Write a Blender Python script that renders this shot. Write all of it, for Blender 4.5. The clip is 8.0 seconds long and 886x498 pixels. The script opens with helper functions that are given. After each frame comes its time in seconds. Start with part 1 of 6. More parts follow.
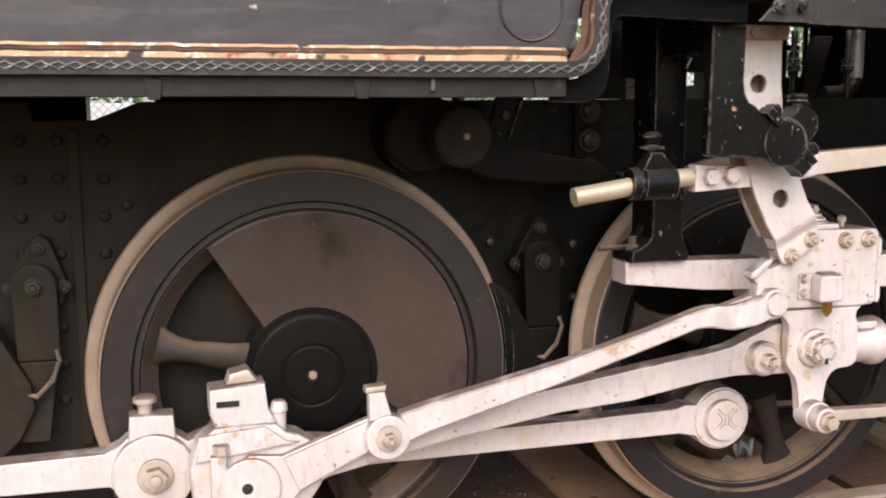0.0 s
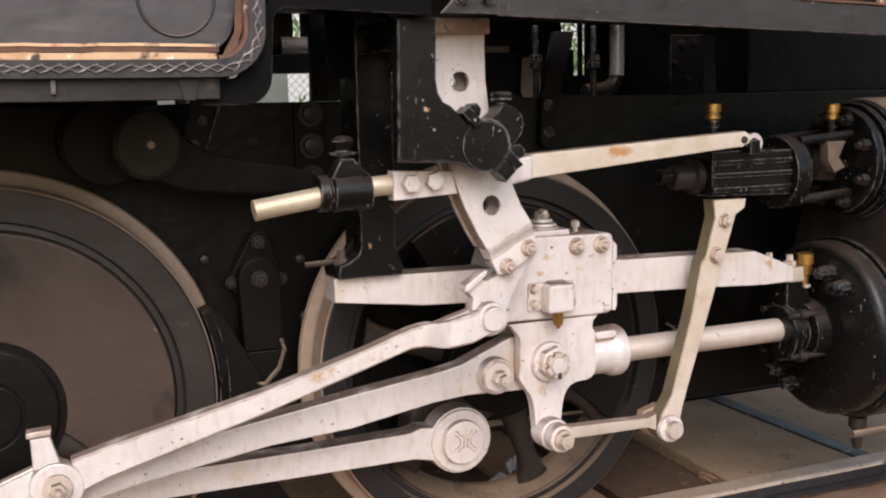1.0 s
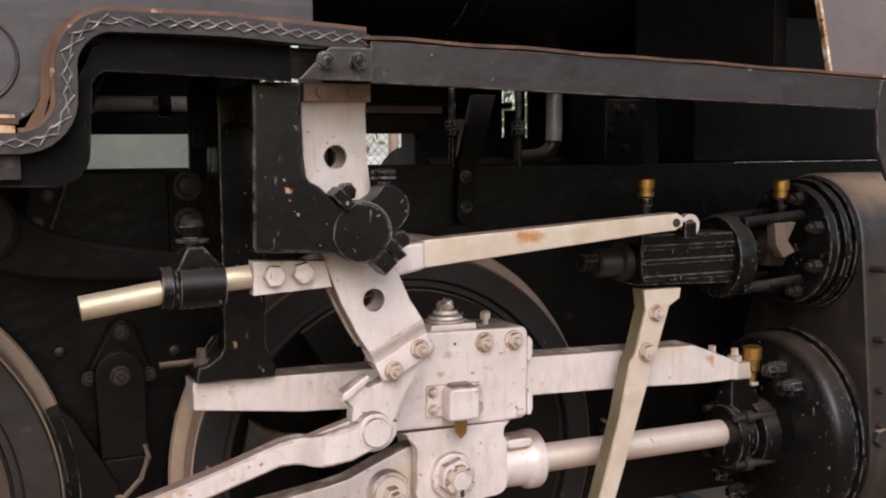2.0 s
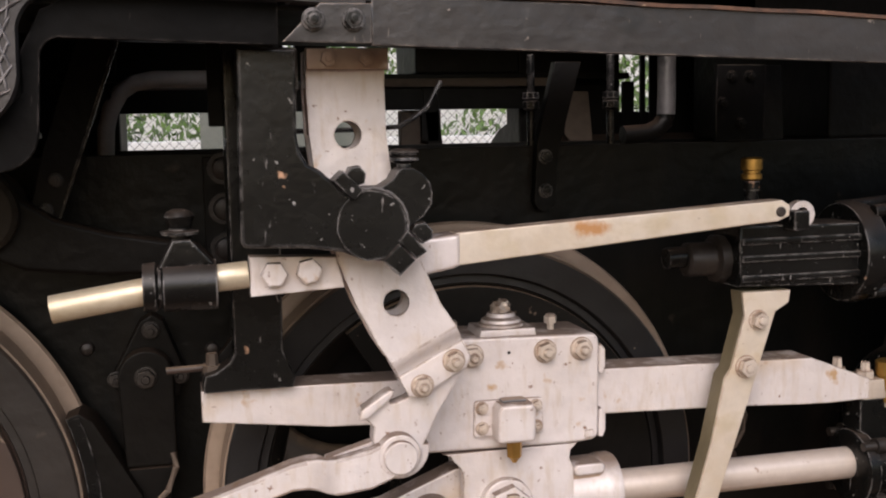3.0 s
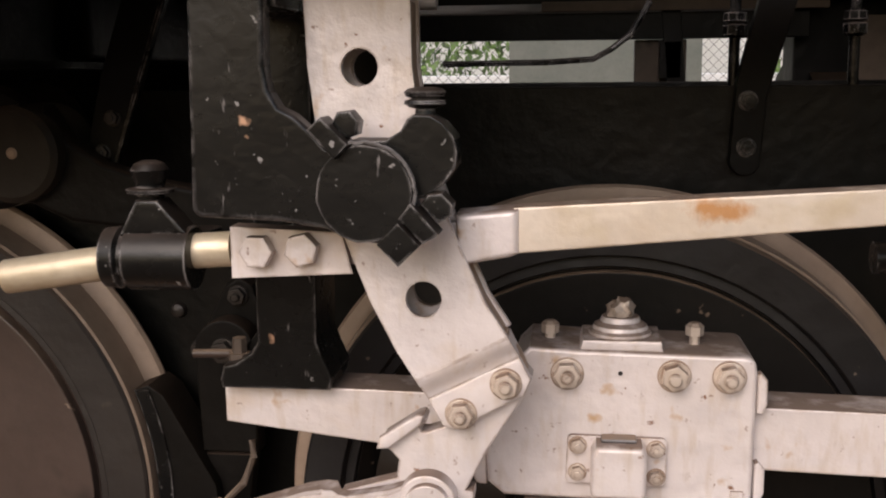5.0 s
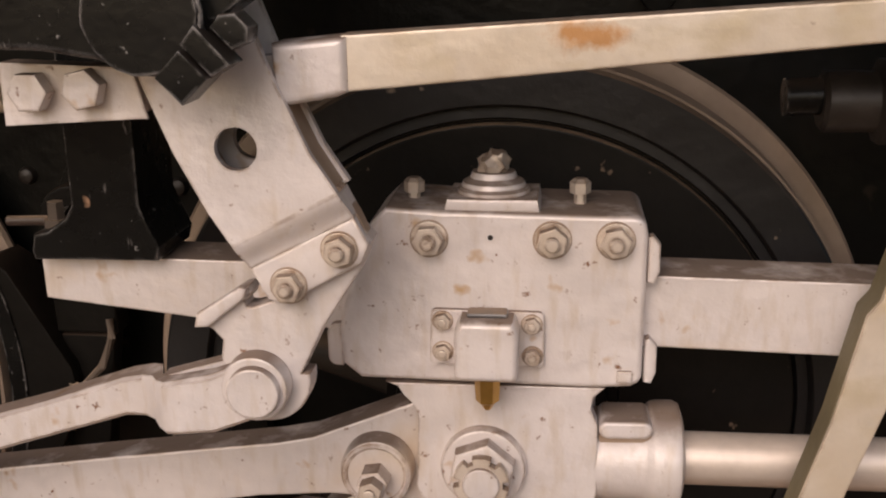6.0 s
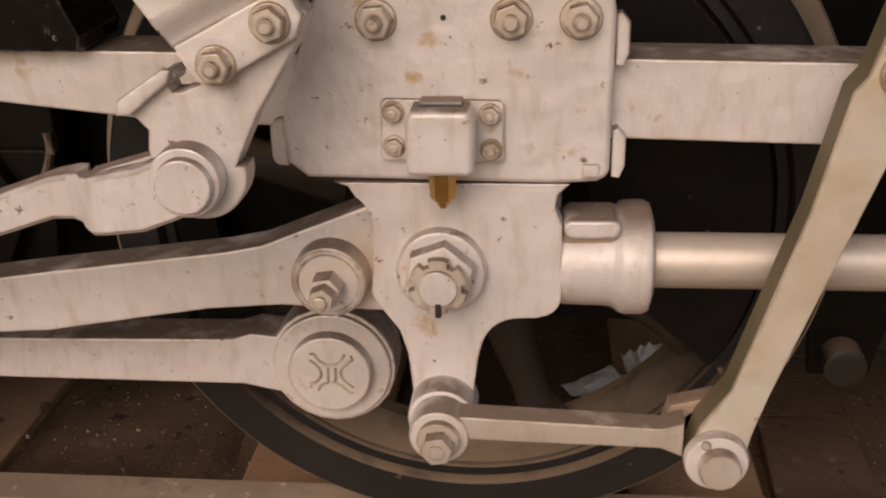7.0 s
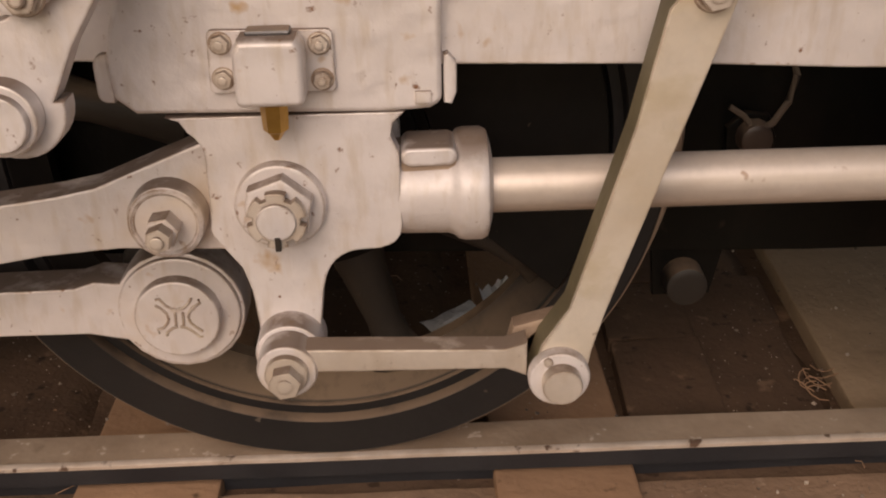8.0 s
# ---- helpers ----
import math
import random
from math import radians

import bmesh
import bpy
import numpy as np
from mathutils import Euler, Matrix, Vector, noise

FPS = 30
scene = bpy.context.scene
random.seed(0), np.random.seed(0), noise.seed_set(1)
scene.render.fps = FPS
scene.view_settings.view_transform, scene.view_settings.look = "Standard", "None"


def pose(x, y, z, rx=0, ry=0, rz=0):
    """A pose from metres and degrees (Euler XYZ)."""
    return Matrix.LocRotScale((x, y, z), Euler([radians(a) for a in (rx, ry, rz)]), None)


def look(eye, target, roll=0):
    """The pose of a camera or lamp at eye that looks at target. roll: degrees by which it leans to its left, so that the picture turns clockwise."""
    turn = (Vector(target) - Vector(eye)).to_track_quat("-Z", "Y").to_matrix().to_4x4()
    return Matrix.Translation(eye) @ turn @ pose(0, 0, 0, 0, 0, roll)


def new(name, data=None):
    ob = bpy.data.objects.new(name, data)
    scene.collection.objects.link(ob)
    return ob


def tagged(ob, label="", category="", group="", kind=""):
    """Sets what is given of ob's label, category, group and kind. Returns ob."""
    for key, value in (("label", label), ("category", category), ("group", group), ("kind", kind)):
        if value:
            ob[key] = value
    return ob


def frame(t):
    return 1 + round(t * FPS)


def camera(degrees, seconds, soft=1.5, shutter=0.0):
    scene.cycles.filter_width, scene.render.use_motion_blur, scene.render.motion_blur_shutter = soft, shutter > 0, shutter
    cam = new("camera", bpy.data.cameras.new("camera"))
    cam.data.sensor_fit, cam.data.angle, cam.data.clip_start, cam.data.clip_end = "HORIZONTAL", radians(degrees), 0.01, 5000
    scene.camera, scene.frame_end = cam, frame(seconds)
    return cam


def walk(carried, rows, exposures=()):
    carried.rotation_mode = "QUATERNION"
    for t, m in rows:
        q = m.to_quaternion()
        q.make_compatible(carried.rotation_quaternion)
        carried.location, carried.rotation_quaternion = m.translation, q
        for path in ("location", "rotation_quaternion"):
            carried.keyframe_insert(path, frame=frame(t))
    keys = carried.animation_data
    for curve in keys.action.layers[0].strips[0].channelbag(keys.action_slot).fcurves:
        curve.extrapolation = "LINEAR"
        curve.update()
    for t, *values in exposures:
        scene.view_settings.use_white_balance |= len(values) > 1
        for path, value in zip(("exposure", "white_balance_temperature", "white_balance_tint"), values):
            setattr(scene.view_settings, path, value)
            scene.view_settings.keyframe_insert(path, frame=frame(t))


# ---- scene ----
cam = camera(45.5, 8.0, soft=2.0)
PATH = [
    (0, (-1.802, -3.017, 1.386), (-1.249, -1.114, 1.112), -0.36),
    (0.5, (-1.499, -3.013, 1.377), (-0.832, -1.149, 1.092), -0.74),
    (1, (-1.289, -2.926, 1.376), (-0.521, -1.099, 1.106), -1.29),
    (1.5, (-1.109, -2.784, 1.432), (-0.283, -0.975, 1.222), -0.98),
    (1.7, (-1.041, -2.736, 1.438), (-0.212, -0.925, 1.255), -0.84),
    (2.8, (-0.607, -2.503, 1.437), (-0.067, -0.589, 1.219), -0.86),
    (3, (-0.551, -2.439, 1.431), (-0.081, -0.508, 1.211), -1.11),
    (3.5, (-0.428, -2.255, 1.449), (-0.135, -0.290, 1.221), -1.24),
    (4, (-0.316, -2.135, 1.447), (-0.203, -0.149, 1.235), -1.39),
    (4.2, (-0.263, -2.098, 1.444), (-0.229, -0.108, 1.238), -1.07),
    (5.3, (0.059, -1.886, 1.393), (-0.218, 0.056, 1.000), -0.70),
    (5.5, (0.086, -1.836, 1.368), (-0.167, 0.100, 0.938), -0.71),
    (6, (0.144, -1.717, 1.338), (-0.074, 0.194, 0.788), -0.96),
    (6.5, (0.178, -1.661, 1.277), (-0.041, 0.215, 0.620), -1.54),
    (7, (0.177, -1.641, 1.229), (-0.016, 0.181, 0.427), -1.65),
    (7.5, (0.183, -1.640, 1.197), (0.048, 0.144, 0.304), -1.96),
    (8, (0.220, -1.654, 1.202), (0.261, 0.139, 0.316), -1.30),

]
EXPOSURES = [(0.0, 0.52, 6050, 15), (0.5, 0.44, 6050, 15), (1.0, 0.33, 6050, 15), (1.7, 0.17, 6100, 16), (2.8, 0.07, 6150, 16), (3.5, 0.07, 6200, 17), (4.2, 0.05, 6300, 17),
             (5.5, -0.01, 6550, 17), (6.0, -0.24, 6800, 18), (6.5, -0.33, 7000, 18), (7.0, -0.43, 7150, 18), (7.5, -0.45, 7250, 18), (8.0, -0.45, 7200, 18)]
walk(cam, [(t, look(eye, target, roll)) for t, eye, target, roll in PATH], EXPOSURES)

# ---- world and light ----
world = bpy.data.worlds.new("sky")
scene.world = world
world.use_nodes = True
wn = world.node_tree.nodes
sky = wn.new("ShaderNodeTexSky")
sky.sky_type = "NISHITA"
sky.sun_disc = False
sky.sun_elevation = radians(42)
sky.sun_rotation = radians(200)
sky.air_density, sky.dust_density = 1.6, 4.0
world.node_tree.links.new(sky.outputs["Color"], wn["Background"].inputs["Color"])
wn["Background"].inputs["Strength"].default_value = 0.15
sun_data = bpy.data.lights.new("sun", "SUN")
sun_data.energy = 1.4
sun_data.angle = radians(45)
sun_data.color = (1.0, 0.94, 0.93)
sun = new("sun", sun_data)
sun.matrix_world = look((-2, -9, 7.2), (0, 0, 0.5))


# ---- materials ----
def mat(name, c1, c2, rough=0.5, metal=0.0, scale=6.0, fine=60.0, bump=0.15, spots=(), dust=None, fleck=0.0, streak=None, gloss=0.5, worn=None, soft=0.05, patch=None, island=None):
    """Two-scale mottled surface; spots: rows of (colour, cover, scale); dust: (colour, amount) on upward faces;
    worn: (colour, amount, scratches) of chipped edges; soft: width of the spots' borders;
    patch: (centre, size, colour) of one ragged stain; island: second colour of loose pieces."""
    m = bpy.data.materials.new(name)
    m.use_nodes = True
    nt = m.node_tree
    n, ln = nt.nodes, nt.links
    bsdf = n["Principled BSDF"]
    geo = n.new("ShaderNodeNewGeometry")
    info = n.new("ShaderNodeObjectInfo")

    def noise_at(s, detail=6.0, rough_=0.6):
        q = n.new("ShaderNodeTexNoise")
        q.inputs["Scale"].default_value = s
        q.inputs["Detail"].default_value = detail
        q.inputs["Roughness"].default_value = rough_
        ln.new(geo.outputs["Position"], q.inputs["Vector"])
        return q.outputs["Fac"]

    def ramp(src, a, b):
        q = n.new("ShaderNodeMapRange")
        q.inputs["From Min"].default_value, q.inputs["From Max"].default_value = a, b
        ln.new(src, q.inputs["Value"])
        return q.outputs["Result"]

    def mix(fac, a, b):
        q = n.new("ShaderNodeMix")
        q.data_type = "RGBA"
        for i, v in ((6, a), (7, b)):
            if isinstance(v, tuple):
                q.inputs[i].default_value = (*v, 1)
            else:
                ln.new(v, q.inputs[i])
        if isinstance(fac, float):
            q.inputs[0].default_value = fac
        else:
            ln.new(fac, q.inputs[0])
        return q.outputs[2]

    def times(a, b):
        q = n.new("ShaderNodeMath")
        q.operation = "MULTIPLY"
        for i, v in ((0, a), (1, b)):
            if isinstance(v, float):
                q.inputs[i].default_value = v
            else:
                ln.new(v, q.inputs[i])
        return q.outputs[0]

    big = noise_at(scale)
    grain = noise_at(fine, 4.0)
    col = mix(ramp(big, 0.35, 0.68), c1, c2)
    col = mix(times(ramp(grain, 0.45, 0.75), 0.35), col, tuple(v * 0.75 for v in c1))
    if island:
        q = n.new("ShaderNodeMapRange")
        ln.new(geo.outputs["Random Per Island"], q.inputs["Value"])
        col = mix(q.outputs["Result"], col, island)
    if fleck:
        col = mix(times(info.outputs["Random"], fleck), col, tuple(v * 0.45 for v in c1))
    if streak:
        colour, amount, sx, sz = streak
        vm = n.new("ShaderNodeVectorMath")
        vm.operation = "MULTIPLY"
        vm.inputs[1].default_value = (sx, sx, sz)
        ln.new(geo.outputs["Position"], vm.inputs[0])
        q = n.new("ShaderNodeTexNoise")
        q.inputs["Scale"].default_value = 1.0
        q.inputs["Detail"].default_value = 5.0
        ln.new(vm.outputs[0], q.inputs["Vector"])
        col = mix(times(ramp(q.outputs["Fac"], 0.52, 0.72), amount), col, colour)
    for k, (colour, cover, s) in enumerate(spots):
        sp = noise_at(s, 3.0, 0.55)
        edge = 0.78 - cover * 0.3
        col = mix(ramp(sp, edge, edge + (soft if s > 12 else soft * 2.5)), col, colour)
    if worn:
        bev = n.new("ShaderNodeBevel")
        bev.samples = 4
        bev.inputs["Radius"].default_value = 0.005
        dot = n.new("ShaderNodeVectorMath")
        dot.operation = "DOT_PRODUCT"
        ln.new(bev.outputs[0], dot.inputs[0])
        ln.new(geo.outputs["Normal"], dot.inputs[1])
        edge_mask = ramp(dot.outputs["Value"], 0.999, 0.95)
        scratch_map = n.new("ShaderNodeVectorMath")
        scratch_map.operation = "MULTIPLY"
        scratch_map.inputs[1].default_value = (95.0, 95.0, 22.0)
        ln.new(geo.outputs["Position"], scratch_map.inputs[0])
        sc = n.new("ShaderNodeTexNoise")
        sc.inputs["Scale"].default_value = 1.0
        sc.inputs["Detail"].default_value = 3.0
        ln.new(scratch_map.outputs[0], sc.inputs["Vector"])
        col = mix(times(ramp(sc.outputs["Fac"], 0.69, 0.76), worn[2]), col, worn[0])
        col = mix(times(times(edge_mask, ramp(noise_at(30.0), 0.42, 0.58)), worn[1]), col, worn[0])
    if patch:
        centre, size, colour = patch
        off = n.new("ShaderNodeVectorMath")
        off.operation = "SUBTRACT"
        off.inputs[1].default_value = centre
        ln.new(geo.outputs["Position"], off.inputs[0])
        div = n.new("ShaderNodeVectorMath")
        div.operation = "DIVIDE"
        div.inputs[1].default_value = size
        ln.new(off.outputs[0], div.inputs[0])
        far = n.new("ShaderNodeVectorMath")
        far.operation = "LENGTH"
        ln.new(div.outputs[0], far.inputs[0])
        reach = n.new("ShaderNodeMath")
        reach.operation = "MULTIPLY_ADD"
        ln.new(noise_at(38.0), reach.inputs[0])
        reach.inputs[1].default_value = 2.4
        ln.new(far.outputs["Value"], reach.inputs[2])
        col = mix(times(ramp(reach.outputs[0], 2.35, 1.55), 0.85), col, colour)
    if dust:
        sep = n.new("ShaderNodeSeparateXYZ")
        ln.new(geo.outputs["Normal"], sep.inputs[0])
        up = ramp(sep.outputs["Z"], 0.35, 0.9)
        dusty = times(times(up, ramp(noise_at(14.0), 0.15, 0.5)), dust[1])
        col = mix(dusty, col, dust[0])
    ln.new(col, bsdf.inputs["Base Color"])
    r = n.new("ShaderNodeMapRange")
    r.inputs["To Min"].default_value, r.inputs["To Max"].default_value = max(0.05, rough - 0.1), min(1.0, rough + 0.15)
    ln.new(noise_at(scale * 2.3), r.inputs["Value"])
    if dust:
        for socket, value in (("Roughness", r.outputs["Result"]), ("Metallic", metal)):
            q = n.new("ShaderNodeMix")
            q.inputs[3].default_value = 0.95 if socket == "Roughness" else 0.0
            if socket == "Roughness":
                ln.new(value, q.inputs[2])
            else:
                q.inputs[2].default_value = value
            ln.new(dusty, q.inputs[0])
            ln.new(q.outputs[0], bsdf.inputs[socket])
    else:
        ln.new(r.outputs["Result"], bsdf.inputs["Roughness"])
        bsdf.inputs["Metallic"].default_value = metal
    bsdf.inputs["Specular IOR Level"].default_value = gloss
    if bump:
        b = n.new("ShaderNodeBump")
        b.inputs["Strength"].default_value = bump
        b.inputs["Distance"].default_value = 0.004
        swell = n.new("ShaderNodeMath")
        swell.operation = "MULTIPLY_ADD"
        ln.new(noise_at(fine * 0.45, 2.0), swell.inputs[0])
        swell.inputs[1].default_value = 1.6
        ln.new(grain, swell.inputs[2])
        ln.new(swell.outputs[0], b.inputs["Height"])
        ln.new(b.outputs["Normal"], bsdf.inputs["Normal"])
    return m


DUST = (0.135, 0.085, 0.055)
SILVER = mat("silver paint", (0.82, 0.76, 0.745), (0.72, 0.655, 0.62), 0.42, 0.28, 4.5, 32, 0.5,
             [((0.62, 0.585, 0.60), 0.60, 4.5), ((0.64, 0.50, 0.35), 0.57, 6.0), ((0.56, 0.37, 0.20), 0.42, 17.0), ((0.24, 0.11, 0.05), 0.37, 70.0)], (DUST, 0.9), 0.0, ((0.58, 0.47, 0.35), 0.42, 60.0, 14.0), 0.5, ((0.26, 0.16, 0.09), 0.8, 0.15), 0.09)
SILVER_WORN = mat("worn silver paint", (0.74, 0.655, 0.575), (0.60, 0.51, 0.42), 0.38, 0.4, 7, 45, 0.3,
                  [((0.45, 0.27, 0.12), 0.34, 9.0), ((0.20, 0.11, 0.06), 0.33, 42.0)], (DUST, 0.9), 0.0, ((0.50, 0.40, 0.30), 0.4, 40.0, 20.0), 0.5, ((0.24, 0.14, 0.08), 0.8, 0.2), 0.11)
STAINED = mat("rust-stained silver paint", (0.74, 0.66, 0.56), (0.62, 0.52, 0.40), 0.40, 0.3, 6, 40, 0.3,
              [((0.56, 0.40, 0.20), 0.46, 9.0), ((0.20, 0.10, 0.04), 0.29, 45.0)], (DUST, 0.9), 0.0, ((0.55, 0.45, 0.28), 0.6, 14.0, 22.0), 0.5, ((0.28, 0.17, 0.09), 0.7, 0.2), 0.07, ((0.172, -0.62, 1.248), (0.042, 0.1, 0.018), (0.50, 0.22, 0.05)))
TAIL = mat("yellow-stained bright rod", (0.66, 0.58, 0.44), (0.50, 0.41, 0.27), 0.38, 0.4, 9, 60, 0.2, [((0.26, 0.16, 0.07), 0.40, 16.0), ((0.70, 0.64, 0.52), 0.45, 12.0)], None, 0.0, ((0.34, 0.24, 0.12), 0.4, 20.0, 20.0), soft=0.12)
ROD = mat("bright piston rod", (0.72, 0.63, 0.56), (0.60, 0.51, 0.44), 0.44, 0.45, 8, 70, 0.1, [((0.3, 0.17, 0.1), 0.35, 20.0)], None, 0.0, ((0.45, 0.36, 0.28), 0.4, 3.0, 60.0))
BLACK = mat("black gloss paint", (0.004, 0.0042, 0.004), (0.008, 0.008, 0.0075), 0.24, 0.0, 5, 55, 0.13,
            [((0.24, 0.23, 0.22), 0.29, 75.0), ((0.50, 0.30, 0.19), 0.20, 21.0)], ((0.07, 0.05, 0.038), 0.5), 0.0, None, 0.30, ((0.30, 0.28, 0.27), 0.75, 0.6))
BLACK_MATT = mat("weathered black paint", (0.0045, 0.0042, 0.0038), (0.009, 0.0078, 0.0065), 0.42, 0.0, 3, 30, 0.45,
                 [((0.04, 0.029, 0.021), 0.38, 11.0)], ((0.07, 0.048, 0.034), 0.7), 0.0, None, 0.15, soft=0.12)
GREY_SHEET = mat("faded black sheet", (0.040, 0.0375, 0.041), (0.068, 0.062, 0.065), 0.38, 0.0, 3.5, 26, 0.3,
                 [((0.62, 0.55, 0.5), 0.29, 15.0), ((0.36, 0.18, 0.12), 0.29, 6.5), ((0.025, 0.022, 0.022), 0.42, 9.0)], ((0.3, 0.2, 0.13), 0.5), 0.0, ((0.13, 0.12, 0.12), 0.4, 5.0, 40.0))
FASCIA = mat("black running board edge", (0.024, 0.022, 0.0225), (0.042, 0.038, 0.037), 0.30, 0.0, 4, 30, 0.45,
             [((0.42, 0.36, 0.31), 0.22, 30.0), ((0.010, 0.010, 0.010), 0.45, 8.0)], ((0.30, 0.21, 0.14), 0.8), 0.0, ((0.07, 0.065, 0.06), 0.3, 5.0, 50.0), 0.5, ((0.34, 0.29, 0.25), 0.7, 0.5))
CHECKER = mat("worn checker plate", (0.10, 0.096, 0.098), (0.19, 0.18, 0.18), 0.34, 0.25, 9, 60, 0.3,
              [((0.40, 0.32, 0.27), 0.40, 26.0), ((0.02, 0.018, 0.018), 0.45, 12.0)], ((0.3, 0.2, 0.12), 0.6))
CHECKER_BASE = mat("dark checker plate ground", (0.022, 0.020, 0.020), (0.05, 0.045, 0.043), 0.45, 0.1, 9, 60, 0.3, [((0.25, 0.18, 0.13), 0.34, 22.0)])
EDGE_RUST = mat("flaking cream edge", (0.62, 0.43, 0.25), (0.46, 0.25, 0.12), 0.7, 0.0, 9, 50, 0.5,
                [((0.34, 0.06, 0.04), 0.62, 13.0), ((0.82, 0.70, 0.54), 0.72, 24.0), ((0.06, 0.035, 0.028), 0.70, 17.0)], soft=0.07)
WRAPPER = mat("dusty brown-black wrapper", (0.020, 0.017, 0.015), (0.036, 0.029, 0.024), 0.34, 0.0, 2.5, 30, 0.35,
              [((0.75, 0.68, 0.6), 0.23, 17.0), ((0.016, 0.014, 0.013), 0.45, 5.0)], ((0.30, 0.21, 0.14), 0.9), 0.0, ((0.10, 0.075, 0.055), 0.4, 12.0, 3.0))
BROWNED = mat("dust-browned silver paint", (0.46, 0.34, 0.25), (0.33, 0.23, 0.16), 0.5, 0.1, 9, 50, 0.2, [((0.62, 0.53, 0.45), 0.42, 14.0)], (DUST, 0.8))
OLIVE = mat("dark olive-brown side", (0.20, 0.165, 0.095), (0.13, 0.105, 0.062), 0.6, 0.05, 8, 50, 0.3, [((0.42, 0.36, 0.25), 0.42, 16.0)], soft=0.12)
GREEN_GREY = mat("pale grey-green board", (0.13, 0.145, 0.12), (0.18, 0.19, 0.16), 0.55, 0.0, 4, 40, 0.2, [((0.10, 0.10, 0.08), 0.4, 9.0)])
RUST_ORANGE = mat("orange rust stain", (0.16, 0.085, 0.045), (0.06, 0.04, 0.03), 0.75, 0.0, 12, 60, 0.5, [((0.52, 0.36, 0.22), 0.42, 24.0), ((0.045, 0.035, 0.03), 0.5, 10.0)], soft=0.12)
RUST = mat("rusty black edge", (0.16, 0.075, 0.04), (0.05, 0.033, 0.026), 0.7, 0.0, 14, 60, 0.5, [((0.42, 0.30, 0.20), 0.36, 24.0)])
TREAD = mat("dusty steel tread", (0.44, 0.335, 0.255), (0.31, 0.23, 0.17), 0.5, 0.15, 5, 40, 0.15, [((0.15, 0.10, 0.07), 0.4, 8.0)])
TYRE = mat("grimy black tyre", (0.0110, 0.0108, 0.0115), (0.018, 0.0168, 0.017), 0.42, 0.0, 4, 34, 0.35,
           [((0.26, 0.20, 0.15), 0.26, 21.0)], ((0.22, 0.15, 0.10), 0.9))
# Lighter, browner copy of TYRE: light on the rear wheel put into colour.
TYRE_BROWN = mat("browned black tyre with ground light", (0.022, 0.0185, 0.016), (0.034, 0.028, 0.024), 0.42, 0.0, 4, 34, 0.35,
                 [((0.10, 0.08, 0.062), 0.36, 15.0)], ((0.22, 0.15, 0.10), 0.9), soft=0.12)
# The brown includes light thrown up from the ground onto the rear wheel.
WHEEL = mat("brown-black wheel paint with ground light", (0.062, 0.043, 0.035), (0.085, 0.060, 0.049), 0.32, 0.0, 3, 30, 0.25,
            [((0.35, 0.26, 0.19), 0.22, 24.0), ((0.014, 0.012, 0.011), 0.42, 5.0)], ((0.30, 0.21, 0.14), 0.9))
# Blacker copy of WHEEL: the front wheel's shade is put into its paint.
WHEEL_SHADED = mat("black wheel paint with shade in it", (0.010, 0.0095, 0.0088), (0.020, 0.0175, 0.015), 0.40, 0.0, 3, 30, 0.3,
                 [((0.20, 0.15, 0.11), 0.28, 30.0), ((0.006, 0.006, 0.006), 0.45, 5.0)], ((0.30, 0.21, 0.14), 0.9), 0.0, None, 0.15)
SPOKE = mat("dust-coated spoke", (0.10, 0.075, 0.058), (0.16, 0.12, 0.088), 0.7, 0.0, 6, 40, 0.25, [((0.03, 0.025, 0.022), 0.5, 9.0)], ((0.38, 0.27, 0.18), 0.9))
SPOKE_DARK = mat("dark spoke under dust", (0.026, 0.022, 0.019), (0.05, 0.04, 0.032), 0.55, 0.0, 5, 40, 0.3, [((0.12, 0.09, 0.065), 0.45, 9.0)], ((0.26, 0.185, 0.125), 0.75), 0.0, None, 0.3, soft=0.12)
FRAME = mat("black engine frame", (0.003, 0.0033, 0.0028), (0.0066, 0.0066, 0.0054), 0.36, 0.0, 2.5, 26, 0.5,
            [((0.045, 0.034, 0.025), 0.34, 13.0)], ((0.07, 0.05, 0.034), 0.7), 0.0, ((0.022, 0.017, 0.013), 0.4, 8.0, 2.0), 0.21, soft=0.12)
# Lighter copy of FRAME: hazy, lifted shade at the rear plus brown dust.
FRAME_DUSTY_LIFTED = mat("dust-browned frame plate with lifted shade", (0.017, 0.0145, 0.012), (0.034, 0.028, 0.021), 0.5, 0.0, 2.5, 26, 0.5,
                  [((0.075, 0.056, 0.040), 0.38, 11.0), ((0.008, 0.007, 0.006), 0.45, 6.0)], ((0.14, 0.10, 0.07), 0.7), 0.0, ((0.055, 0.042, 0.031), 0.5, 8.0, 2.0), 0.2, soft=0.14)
# Darker copy of FASCIA: the shade these plates stand in is in the colour.
FASCIA_SHADED = mat("weathered black drop plate with shade", (0.0032, 0.003, 0.003), (0.006, 0.0055, 0.005), 0.5, 0.0, 4, 30, 0.4, [((0.02, 0.016, 0.013), 0.36, 14.0)], ((0.06, 0.042, 0.03), 0.7), 0.0, None, 0.08, ((0.14, 0.12, 0.11), 0.5, 0.25), soft=0.12)
# Lighter than BLACK_MATT: light falling on the valance is put into this colour.
VALANCE = mat("dusty angle iron with light in its black", (0.020, 0.018, 0.0165), (0.034, 0.030, 0.026), 0.5, 0.0, 4, 30, 0.45,
              [((0.085, 0.066, 0.050), 0.40, 14.0), ((0.010, 0.009, 0.009), 0.45, 7.0)], ((0.14, 0.10, 0.07), 0.8), 0.0, None, 0.3, soft=0.12)
